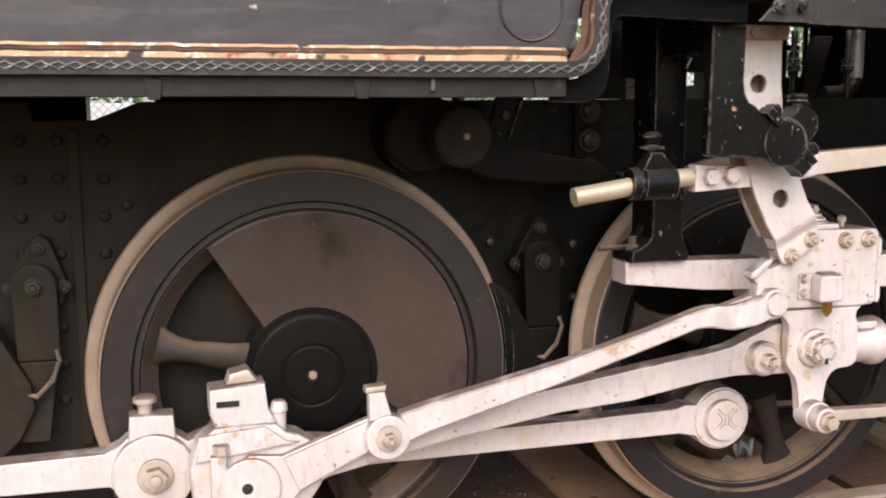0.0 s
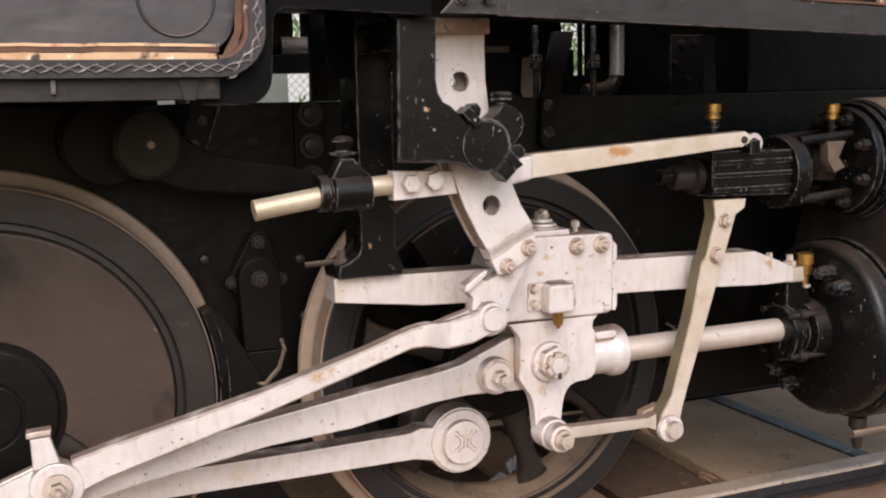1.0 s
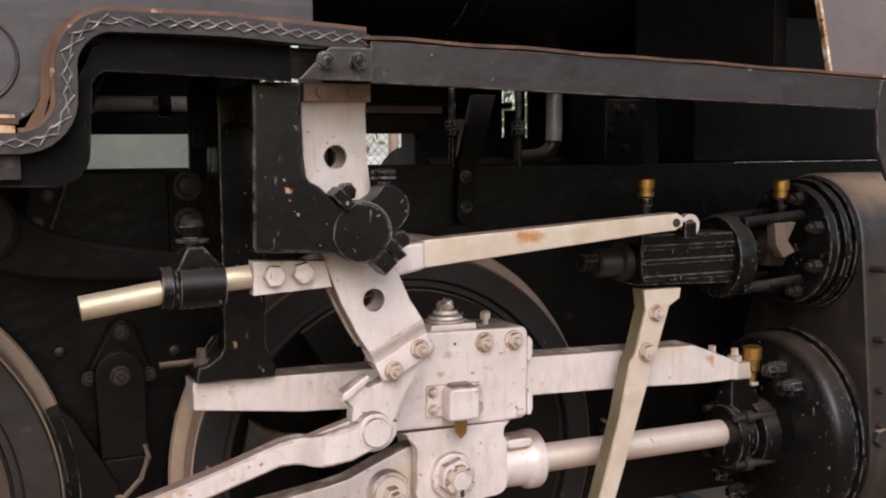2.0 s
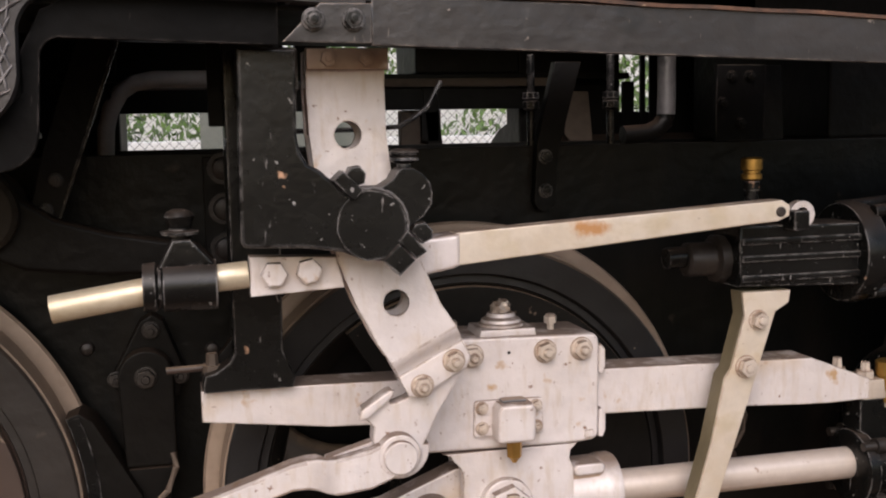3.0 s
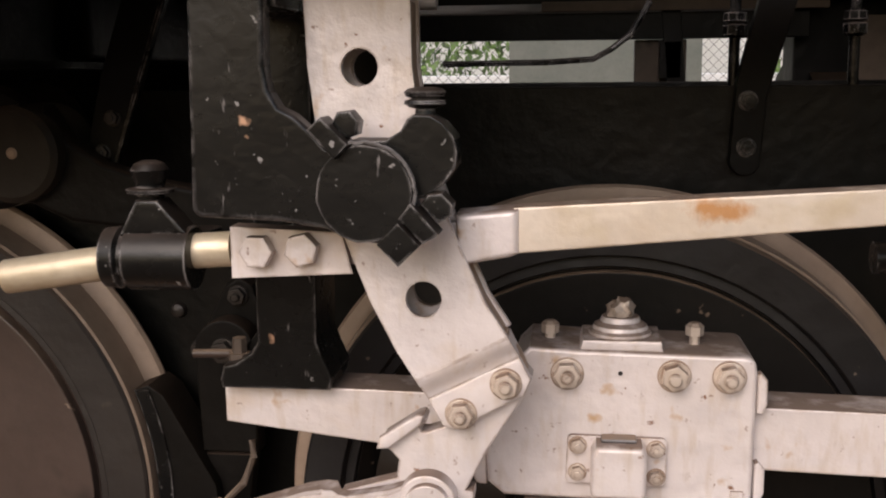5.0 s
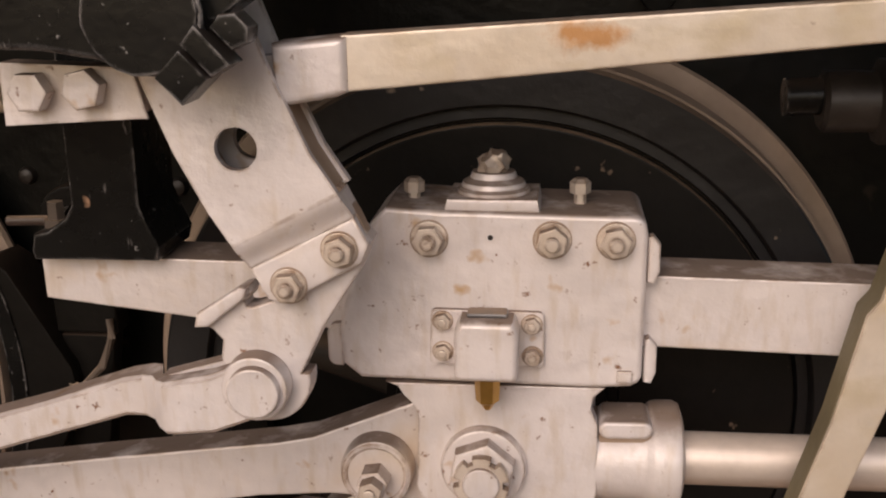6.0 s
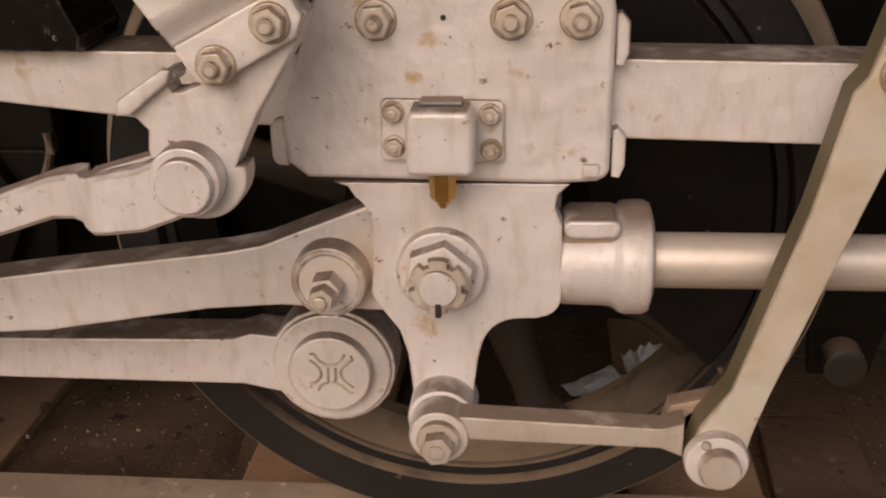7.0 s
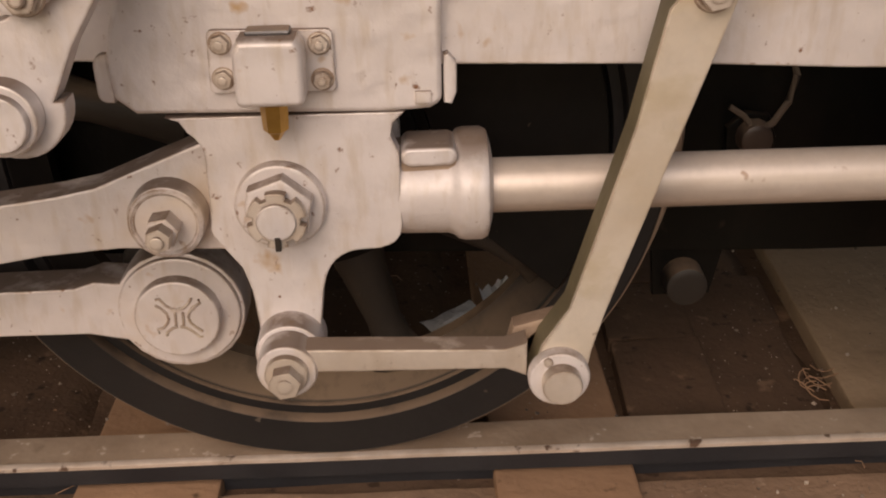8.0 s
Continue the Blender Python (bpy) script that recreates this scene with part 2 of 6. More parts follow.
SCUFF = mat("scuffed grey weld bead", (0.16, 0.15, 0.145), (0.03, 0.028, 0.027), 0.5, 0.1, 24, 90, 0.6, [((0.01, 0.01, 0.01), 0.6, 40.0)])
# Paled to stand for light that doesn't reach under the boiler.
PIPE_GREY = mat("dusty pipe paled for missing light", (0.62, 0.54, 0.46), (0.46, 0.39, 0.33), 0.6, 0.1, 8, 50, 0.3, [((0.08, 0.06, 0.05), 0.45, 14.0)], ((0.4, 0.3, 0.22), 0.7))
BRASS = mat("aged brass", (0.62, 0.38, 0.10), (0.45, 0.26, 0.07), 0.32, 0.9, 20, 80, 0.1, [((0.14, 0.08, 0.03), 0.4, 30.0)])
DARK_BOLT = mat("darkened black bolt", (0.018, 0.015, 0.013), (0.042, 0.033, 0.027), 0.42, 0.1, 20, 70, 0.2)
RAIL = mat("rusty rail", (0.44, 0.34, 0.255), (0.31, 0.225, 0.16), 0.5, 0.2, 6, 50, 0.4, [((0.58, 0.48, 0.40), 0.40, 22.0), ((0.10, 0.06, 0.04), 0.45, 9.0)])
RAIL_EDGE = mat("worn bright rail edge", (0.72, 0.62, 0.54), (0.50, 0.40, 0.32), 0.4, 0.4, 12, 60, 0.3, [((0.16, 0.10, 0.07), 0.5, 22.0)])
RAIL_SIDE = mat("black painted rail side", (0.012, 0.0125, 0.016), (0.026, 0.025, 0.028), 0.5, 0.0, 5, 40, 0.5, [((0.26, 0.17, 0.11), 0.36, 13.0)])
DIRT = mat("packed brown dirt", (0.15, 0.093, 0.06), (0.085, 0.053, 0.035), 0.95, 0.0, 5, 85, 0.6,
           [((0.40, 0.32, 0.25), 0.26, 45.0), ((0.055, 0.034, 0.022), 0.48, 18.0), ((0.26, 0.16, 0.10), 0.45, 8.0)], gloss=0.15)
PAVER = mat("dusty brown paver", (0.135, 0.083, 0.053), (0.082, 0.051, 0.034), 0.92, 0.0, 4, 85, 0.5,
            [((0.045, 0.029, 0.02), 0.52, 22.0), ((0.36, 0.29, 0.22), 0.30, 80.0), ((0.20, 0.125, 0.08), 0.46, 14.0)], None, 0.15, soft=0.09, gloss=0.15)
GRIT = mat("mixed grit", (0.07, 0.045, 0.03), (0.12, 0.08, 0.055), 0.9, 0.0, 9, 60, 0.2, island=(0.42, 0.34, 0.27))
DIRT_TAN = mat("light tan dirt", (0.30, 0.195, 0.13), (0.21, 0.135, 0.09), 0.95, 0.0, 4, 85, 0.6,
               [((0.10, 0.062, 0.042), 0.46, 9.0), ((0.42, 0.30, 0.21), 0.40, 14.0)], soft=0.10, gloss=0.15)
# Brighter copy of GREY_SHEET: the front panel's lit look is in its colour.
FRONT_SHEET_LIT = mat("faded sheet with lit tone", (0.13, 0.112, 0.108), (0.19, 0.16, 0.15), 0.45, 0.0, 3, 26, 0.25, [((0.34, 0.20, 0.13), 0.32, 6.0), ((0.05, 0.045, 0.043), 0.4, 9.0)], soft=0.12)
SLEEPER = mat("weathered tan sleeper", (0.42, 0.255, 0.155), (0.32, 0.19, 0.115), 0.85, 0.0, 5, 60, 0.5, [((0.15, 0.09, 0.055), 0.42, 14.0)], None, 0.2, gloss=0.15)
CONCRETE = mat("dusty concrete", (0.46, 0.355, 0.265), (0.36, 0.27, 0.195), 0.9, 0.0, 3, 60, 0.4, [((0.22, 0.15, 0.105), 0.42, 9.0)])
GREEN_DUST = mat("greenish dusty concrete", (0.42, 0.30, 0.195), (0.30, 0.21, 0.135), 0.95, 0.0, 3, 60, 0.5, [((0.13, 0.095, 0.065), 0.48, 9.0), ((0.42, 0.33, 0.23), 0.42, 16.0)], gloss=0.12, soft=0.12)
PLASTIC = mat("crumpled clear plastic", (0.86, 0.86, 0.86), (0.74, 0.74, 0.75), 0.25, 0.0, 20, 60, 0.3)


# ---- mesh helpers ----
def finish(bm):
    bmesh.ops.recalc_face_normals(bm, faces=bm.faces[:])
    return bm


def arc(cx, cz, r, a0, a1, n=10, rz=None):
    """Points on a circle, angles in degrees from +x towards +z."""
    return [(cx + r * math.cos(radians(a0 + (a1 - a0) * k / n)), cz + (rz or r) * math.sin(radians(a0 + (a1 - a0) * k / n))) for k in range(n + 1)]


def prism(pts, y0, y1, bev=0.003, seg=2, bm=None):
    """A plate with the outline pts (x, z), from y0 to y1, its edges rounded."""
    own = bmesh.new()
    front = [own.verts.new((x, y0, z)) for x, z in pts]
    back = [own.verts.new((x, y1, z)) for x, z in pts]
    n = len(pts)
    own.faces.new(front)
    own.faces.new(back[::-1])
    for i in range(n):
        own.faces.new((front[i], back[i], back[(i + 1) % n], front[(i + 1) % n]))
    finish(own)
    if bev:
        rims = [e for e in own.edges if len({v in front for v in e.verts}) == 1]
        bmesh.ops.bevel(own, geom=rims, offset=bev, segments=seg, affect="EDGES", profile=0.5, clamp_overlap=True)
    return merge(bm, own)


def merge(bm, own):
    if bm is None:
        return own
    me = bpy.data.meshes.new("tmp")
    own.to_mesh(me)
    own.free()
    bm.from_mesh(me)
    bpy.data.meshes.remove(me)
    return bm


def box(x0, x1, y0, y1, z0, z1, bev=0.003, bm=None):
    own = bmesh.new()
    bmesh.ops.create_cube(own, size=1.0)
    for v in own.verts:
        v.co = ((x0 + x1) / 2 + v.co.x * (x1 - x0), (y0 + y1) / 2 + v.co.y * (y1 - y0), (z0 + z1) / 2 + v.co.z * (z1 - z0))
    if bev:
        bmesh.ops.bevel(own, geom=own.edges[:], offset=bev, segments=2, affect="EDGES", profile=0.5)
    return merge(bm, own)


def lathe(axis, at, profile, n=40, bm=None):
    """Turned shape: profile rows (along, radius) round an axis through at."""
    own = bmesh.new()
    rings = []
    for a, r in profile:
        ring = []
        for k in range(n):
            c, s = math.cos(2 * math.pi * k / n), math.sin(2 * math.pi * k / n)
            p = {"x": (a, r * c, r * s), "y": (r * c, a, r * s), "z": (r * c, r * s, a)}[axis]
            ring.append(own.verts.new((at[0] + p[0], at[1] + p[1], at[2] + p[2])))
        rings.append(ring)
    for a, b in zip(rings, rings[1:]):
        for k in range(n):
            own.faces.new((a[k], a[(k + 1) % n], b[(k + 1) % n], b[k]))
    own.faces.new(rings[0])
    own.faces.new(rings[-1][::-1])
    return merge(bm, finish(own))


def ring_lathe(axis, at, profile, n=64, bm=None):
    """Turned closed section (profile is a loop), for tyres and collars with a hole."""
    own = bmesh.new()
    rings = []
    for a, r in profile:
        ring = []
        for k in range(n):
            c, s = math.cos(2 * math.pi * k / n), math.sin(2 * math.pi * k / n)
            p = {"x": (a, r * c, r * s), "y": (r * c, a, r * s), "z": (r * c, r * s, a)}[axis]
            ring.append(own.verts.new((at[0] + p[0], at[1] + p[1], at[2] + p[2])))
        rings.append(ring)
    for a, b in zip(rings, rings[1:] + rings[:1]):
        for k in range(n):
            own.faces.new((a[k], a[(k + 1) % n], b[(k + 1) % n], b[k]))
    return merge(bm, finish(own))


def disc(x, z, y0, y1, r, bev=0.004, n=36, bm=None):
    """A round boss facing -y, from y0 (front) back to y1."""
    return lathe("y", (x, 0, z), [(y0, r - bev * 1.0), (y0 + bev * 0.3, r - bev * 0.35), (y0 + bev, r), (y1, r)], n, bm)


def hexa(x, z, y0, y1, flat, turn=0.0, bm=None):
    """A hexagon nut or bolt head facing -y, chamfered."""
    r = flat / math.sqrt(3)
    pts = [(x + r * math.cos(radians(60 * k + turn)), z + r * math.sin(radians(60 * k + turn))) for k in range(6)]
    return prism(pts, y0, y1, flat * 0.07, 2, bm)


def tube(points, r, n=12, bm=None):
    """A round pipe or rod along points (x, y, z)."""
    own = bmesh.new()
    pts = [Vector(p) for p in points]
    rings = []
    for i, p in enumerate(pts):
        way = (pts[min(i + 1, len(pts) - 1)] - pts[max(i - 1, 0)]).normalized()
        side = way.cross(Vector((0.21, 0.31, 0.93))).normalized()
        up = side.cross(way)
        rings.append([own.verts.new(p + r * (math.cos(2 * math.pi * k / n) * side + math.sin(2 * math.pi * k / n) * up)) for k in range(n)])
    for a, b in zip(rings, rings[1:]):
        for k in range(n):
            own.faces.new((a[k], a[(k + 1) % n], b[(k + 1) % n], b[k]))
    own.faces.new(rings[0])
    own.faces.new(rings[-1][::-1])
    return merge(bm, finish(own))


def sweep(path, section, bm=None):
    """A bar whose section (y, offset along the path's normal) follows a path of (x, z)."""
    own = bmesh.new()
    rings = []
    for i, (x, z) in enumerate(path):
        a, b = path[max(i - 1, 0)], path[min(i + 1, len(path) - 1)]
        dx, dz = b[0] - a[0], b[1] - a[1]
        d = math.hypot(dx, dz)
        nx, nz = -dz / d, dx / d
        rings.append([own.verts.new((x + nx * o, y, z + nz * o)) for y, o in section])
    m = len(section)
    for a, b in zip(rings, rings[1:]):
        for k in range(m):
            own.faces.new((a[k], a[(k + 1) % m], b[(k + 1) % m], b[k]))
    own.faces.new(rings[0])
    own.faces.new(rings[-1][::-1])
    return merge(bm, finish(own))


def weighted_normals(me, limit=38.0):
    """Corner normals weighted by area, so that broad faces stay flat and only their rounded edges shade."""
    cos_limit = math.cos(radians(limit))
    at = [[] for _ in me.vertices]
    for p in me.polygons:
        for v in p.vertices:
            at[v].append((p.normal.copy(), p.area))
    out = []
    for p in me.polygons:
        for v in p.vertices:
            total = Vector((0, 0, 0))
            for normal, area in at[v]:
                if normal.dot(p.normal) > cos_limit:
                    total += normal * area
            out.append(total.normalized())
    me.normals_split_custom_set(out)


def mesh_of(name, bm, material, shift=(0, 0, 0)):
    bmesh.ops.translate(bm, verts=bm.verts[:], vec=[-c for c in shift])
    me = bpy.data.meshes.new(name)
    bm.to_mesh(me)
    bm.free()
    me.materials.append(material)
    me.polygons.foreach_set("use_smooth", [True] * len(me.polygons))
    me.set_sharp_from_angle(angle=radians(38))
    if len(me.polygons) < 20000:
        weighted_normals(me)
    return me


def thing(name, label, category, at=(0, 0, 0), group="", kind=""):
    ob = new(name)
    ob.location = at
    ob.empty_display_size = 0.05
    return tagged(ob, label, category, group, kind)


def part(name, bm, material, parent, label=""):
    root = parent
    while root.parent:
        root = root.parent
    ob = new(name, mesh_of(name, bm, material, root.location))
    ob.parent = parent
    return tagged(ob, label)


def whole(name, bm, material, label, category, group="", kind=""):
    return tagged(new(name, mesh_of(name, bm, material)), label, category, group, kind)


def bolt(x, z, y, flat, parent, material, turn=0.0, stud=0.5, washer=True, name="bolt", label="", proud=None):
    """A hex nut on a washer with its stud end, standing on the face y towards -y."""
    h = proud or flat * 0.55
    bm = hexa(x, z, y - h, y, flat, turn)
    if washer:
        disc(x, z, y - flat * 0.12, y, flat * 0.68, 0.002, 20, bm)
        if material is SILVER_WORN:
            part("rust_ring", disc(x, z, y - 0.0008, y + 0.001, flat * 0.715, 0.0003, 24), BROWNED, parent, "thin brown rust ring")
    if stud:
        lathe("y", (x, 0, z), [(y - h - flat * stud * 0.45, flat * 0.2), (y - h - flat * stud * 0.35, flat * 0.27), (y - h, flat * 0.27)], 14, bm)
    return part(name, bm, material, parent, label)


def eye_rod(xa, za, ra, xb, zb, rb, ha, hb, n=12):
    """Outline of a rod with a round eye at each end and straight flanks that taper from half height ha to hb."""
    d = math.degrees(math.atan2(zb - za, xb - xa))
    pa, pb = math.degrees(math.asin(min(1, ha / ra))), math.degrees(math.asin(min(1, hb / rb)))
    return arc(xa, za, ra, d + pa, d + 360 - pa, n) + arc(xb, zb, rb, d - 180 + pb, d + 180 - pb, n)


# ---- ground and track ----
bm = bmesh.new()
n_g = 120
grid = {}
for i in range(n_g + 1):
    for j in range(n_g + 1):
        u, v = (i / n_g * 2 - 1), (j / n_g * 2 - 1)
        x, y = 60 * u * abs(u) ** 1.8, 0.2 + 60 * v * abs(v) ** 1.8
        z = -0.012 + 0.008 * noise.noise((x * 3, y * 3, 0))
        grid[i, j] = bm.verts.new((x, y, z))
for i in range(n_g):
    for j in range(n_g):
        bm.faces.new((grid[i, j], grid[i + 1, j], grid[i + 1, j + 1], grid[i, j + 1]))
whole("ground", finish(bm), DIRT, "packed brown dirt ground under the locomotive", "ground", kind="structure")




def bed_height(x, y, x0, base):
    i, j = (x - x0) / 0.025, (y + 0.062) / 0.025
    return base + 0.012 * noise.noise((x0 + i * 0.12, j * 0.12, 2)) + 0.004 * noise.noise((i * 0.6, j * 0.6, 5))


def dirt_bed(x0, x1, base, material, label):
    """A gritty layer between the rails, its ends sinking into the ground."""
    b = bmesh.new()
    cols = int((x1 - x0) / 0.025)
    bed = [[b.verts.new((x0 + 0.025 * i, -0.062 + 0.025 * j, bed_height(x0 + 0.025 * i, -0.062 + 0.025 * j, x0, base) - 0.04 * max(0.0, 1 - min(i, cols - i) / 3))) for j in range(40)] for i in range(cols + 1)]
    for i in range(cols):
        for j in range(39):
            b.faces.new((bed[i][j], bed[i + 1][j], bed[i + 1][j + 1], bed[i][j + 1]))
    whole("dirt_bed", finish(b), material, label, "ground", kind="structure")


BEDS = ((-2.2, -1.172, 0.010), (-0.905, -0.404, 0.008), (-0.142, 0.332, 0.008), (0.588, 1.045, 0.013))
for bed_x0, bed_x1, bed_z in BEDS:
    dirt_bed(bed_x0, bed_x1, bed_z, PAVER, "dark gritty dirt lying between the sleepers")


def bank_height(x, y):
    return -0.004 + 0.010 * noise.noise((x * 5, y * 5, 8)) + 0.004 * noise.noise((x * 17, y * 17, 3))


bk = bmesh.new()
bank = [[bk.verts.new((-2.6 + 0.03 * i, -0.95 + 0.03 * j, bank_height(-2.6 + 0.03 * i, -0.95 + 0.03 * j) - 0.03 * max(0.0, 1 - j / 4))) for j in range(27)] for i in range(160)]
for i in range(159):
    for j in range(26):
        bk.faces.new((bank[i][j], bank[i + 1][j], bank[i + 1][j + 1], bank[i][j + 1]))
whole("dirt_bank", finish(bk), DIRT_TAN, "tan gritty dirt packed along the rail", "ground", kind="structure")
RAIL_Z = 0.073


def rail(y_out, side):
    """A rail whose head's outer edge is at y_out; side +1: the head lies towards +y."""
    y = lambda v: y_out + side * v
    r = thing("rail", "rusty flat-topped steel rail with black painted side", "rail", (0, y_out, 0), "track rails", "structure")
    head = [(y(0.006), 0.0), (y(0.084), 0.0), (y(0.09), -0.006), (y(0.09), -0.030), (y(0.0), -0.0105), (y(0.0), -0.004)]
    web = [(y(0.0), -0.011), (y(0.0), -0.042), (y(0.03), -0.058), (y(0.03), -0.10), (y(0.06), -0.10), (y(0.06), -0.058), (y(0.088), -0.042), (y(0.088), -0.031)]
    worn = [(y(-0.0015), -0.009), (y(-0.0015), -0.002), (y(0.003), 0.0012), (y(0.009), 0.0012), (y(0.006), -0.009)]
    for name, sec, m in (("head", head, RAIL), ("web", web, RAIL_SIDE), ("worn_edge", worn, RAIL_EDGE)):
        b = bmesh.new()
        rings = [[b.verts.new((x, yy + 0.0015 * noise.noise((x * 9, yy, 3)), RAIL_Z + zz + 0.0015 * noise.noise((x * 5, yy * 9, zz)))) for yy, zz in sec] for x in [-6 + 0.05 * k for k in range(221)]]
        for p, q in zip(rings, rings[1:]):
            for k in range(len(sec)):
                b.faces.new((p[k], p[(k + 1) % len(sec)], q[(k + 1) % len(sec)], q[k]))
        b.faces.new(rings[0])
        b.faces.new(rings[-1][::-1])
        part(name, finish(b), m, r)


rail(-0.165, 1)
rail(1.025, -1)

# ---- driving wheels ----
R_TREAD, R_FLANGE, AXLE_Z = 0.567, 0.605, 0.640
FRONT_X, REAR_X = 0.065, -1.354
CRANK = (-0.203, -0.202)
WF = -0.163


def driving_wheel(x, axle_z, less, WHEEL, TYRE, look_):
    """less: how much smaller the outer radii are, from wear and turning down."""
    w = thing("driving_wheel", look_ + " spoked driving wheel with dusty bright tread", "wheel", (x, WF, axle_z), "driving wheels")
    c = (x, WF, axle_z)
    ty = part("tyre", ring_lathe("y", c, [(0.002, 0.482), (-0.001, 0.485), (-0.001, 0.557 - less), (0.004, 0.562 - less), (0.030, 0.562 - less), (0.030, 0.479), (0.016, 0.479)], 128), TYRE, w)
    part("tyre_ring", ring_lathe("y", c, [(0.017, 0.4785), (0.016, 0.463), (0.021, 0.460), (0.040, 0.460), (0.040, 0.4785)], 128), TYRE, ty, "black inner ring with a dusty ledge")
    part("tread", ring_lathe("y", c, [(0.0305, 0.50), (0.0305, 0.5623 - less), (0.006, 0.5628 - less), (0.010, R_TREAD - less), (0.080, 0.571 - less), (0.090, 0.580 - less), (0.095, R_FLANGE - 0.005 - less), (0.103, R_FLANGE - less), (0.116, R_FLANGE - 0.004 - less), (0.128, 0.57), (0.13, 0.50)], 128), TREAD, ty, "dust-brown bare steel tread and flange")
    part("rim", ring_lathe("y", c, [(0.041, 0.4595), (0.022, 0.459), (0.024, 0.454), (0.054, 0.428), (0.066, 0.412), (0.10, 0.414), (0.10, 0.4595)], 128), WHEEL, w)
    part("hub", lathe("y", c, [(0.0, 0.016), (-0.012, 0.018), (-0.012, 0.078), (-0.008, 0.081), (-0.008, 0.087), (-0.012, 0.090), (-0.012, 0.160), (-0.006, 0.168), (0.006, 0.170), (0.006, 0.186), (0.05, 0.188), (0.12, 0.188)], 72), BLACK_MATT, w, "dark flat hub with a centre hole")
    part("axle_end", lathe("y", c, [(-0.016, 0.006), (-0.015, 0.011), (0.001, 0.0115)], 16), TREAD, w, "small bright centre plug")
    for k in (0, 1, 2, 3, 4, 6):
        a = radians(225 + k * 360 / 7 + {1: 11, 2: 2, 6: -7}.get(k, 0))
        ux, uz = math.cos(a), math.sin(a)
        b = bmesh.new()
        rings = []
        for rr, hw, y0, y1 in ((0.15, 0.055, 0.012, 0.10), (0.23, 0.040, 0.013, 0.09), (0.33, 0.030, 0.018, 0.085), (0.375, 0.036, 0.02, 0.09), (0.405, 0.046, 0.026, 0.095), (0.425, 0.060, 0.034, 0.10)):
            ring = []
            for q in range(12):
                t = 2 * math.pi * q / 12
                o, yy = hw * math.cos(t), WF + (y0 + y1) / 2 + (y1 - y0) / 2 * math.sin(t)
                ring.append(b.verts.new((x + ux * rr - uz * o, yy, axle_z + uz * rr + ux * o)))
            rings.append(ring)
        for p, q in zip(rings, rings[1:]):
            for i in range(12):
                b.faces.new((p[i], p[(i + 1) % 12], q[(i + 1) % 12], q[i]))
        b.faces.new(rings[0])
        b.faces.new(rings[-1][::-1])
        part("spoke", finish(b), SPOKE_DARK, w)
    cw = arc(x, axle_z, 0.455, 127, -33, 40) + arc(x, axle_z, 0.187, -20, 133, 20)
    part("counterweight", prism(cw, WF + 0.002, WF + 0.09, 0.005), WHEEL, w, "broad crescent counterweight")
    boss = eye_rod(x, axle_z, 0.16, x + CRANK[0], AXLE_Z + CRANK[1], 0.105, 0.11, 0.085)
    part("crank_boss", prism(boss, WF - 0.004, WF + 0.09, 0.01), SPOKE_DARK, w)
    part("crankpin", disc(x + CRANK[0], AXLE_Z + CRANK[1], -0.43 if x < -1 else -0.29, WF, 0.06), SILVER, w)
    return w


driving_wheel(REAR_X, AXLE_Z, 0.0, WHEEL, TYRE_BROWN, "brown-black")
driving_wheel(FRONT_X - 0.010, AXLE_Z - 0.011, 0.010, WHEEL_SHADED, TYRE, "darkened black")
for y_far in (1.005,):
    for x in (REAR_X, FRONT_X):
        w = thing("driving_wheel", "dark driving wheel on the far end of the axle", "wheel", (x, y_far, AXLE_Z), "driving wheels")
        part("disc", ring_lathe("y", (x, y_far, AXLE_Z), [(-0.12, 0.42), (-0.12, R_FLANGE), (-0.09, R_TREAD), (0.0, R_TREAD), (0.0, 0.42)], 64), TYRE, w)
        part("centre", lathe("y", (x, y_far, AXLE_Z), [(-0.1, 0.43), (-0.02, 0.43)], 48), WHEEL, w)
        whole("axle", lathe("y", (x, 0, AXLE_Z), [(WF + 0.05, 0.085), (y_far - 0.05, 0.085)], 32), BLACK_MATT, "dark round axle between the wheels", "axle", "axles")

# ---- engine frame ----
FRAME_Y, FRAME_TOP = 0.0, 1.394
fr = thing("engine_frame", "black riveted plate frame behind the wheels", "locomotive frame", (0, FRAME_Y, 0.3))
# rear section split off to carry the lifted shade in its colour
part("rear_plate", prism([(-3.6, FRAME_TOP), (-3.6, 0.42), (-2.2, 0.42), (-2.1, 0.34), (-1.9, 0.34), (-1.062, 0.34), (-1.062, FRAME_TOP), (-1.785, FRAME_TOP), (-1.905, 1.346), (-2.06, 1.346), (-2.07, FRAME_TOP)], FRAME_Y, FRAME_Y + 0.03, 0.003), FRAME_DUSTY_LIFTED, fr, "dust-browned rear frame plate, shade lifted in its colour")
part("plate", prism([(-1.06, FRAME_TOP), (-1.06, 0.34), (-0.9, 0.34), (-0.8, 0.40), (-0.45, 0.40), (0.9, 0.36), (1.9, 0.36), (1.9, FRAME_TOP)], FRAME_Y, FRAME_Y + 0.03, 0.003), FRAME, fr)
part("far_plate", prism([(-3.6, 1.32), (-3.6, 0.42), (1.9, 0.36), (1.9, FRAME_TOP), (-1.6, FRAME_TOP), (-1.72, 1.32)], 0.83, 0.86, 0.003), FRAME, fr)
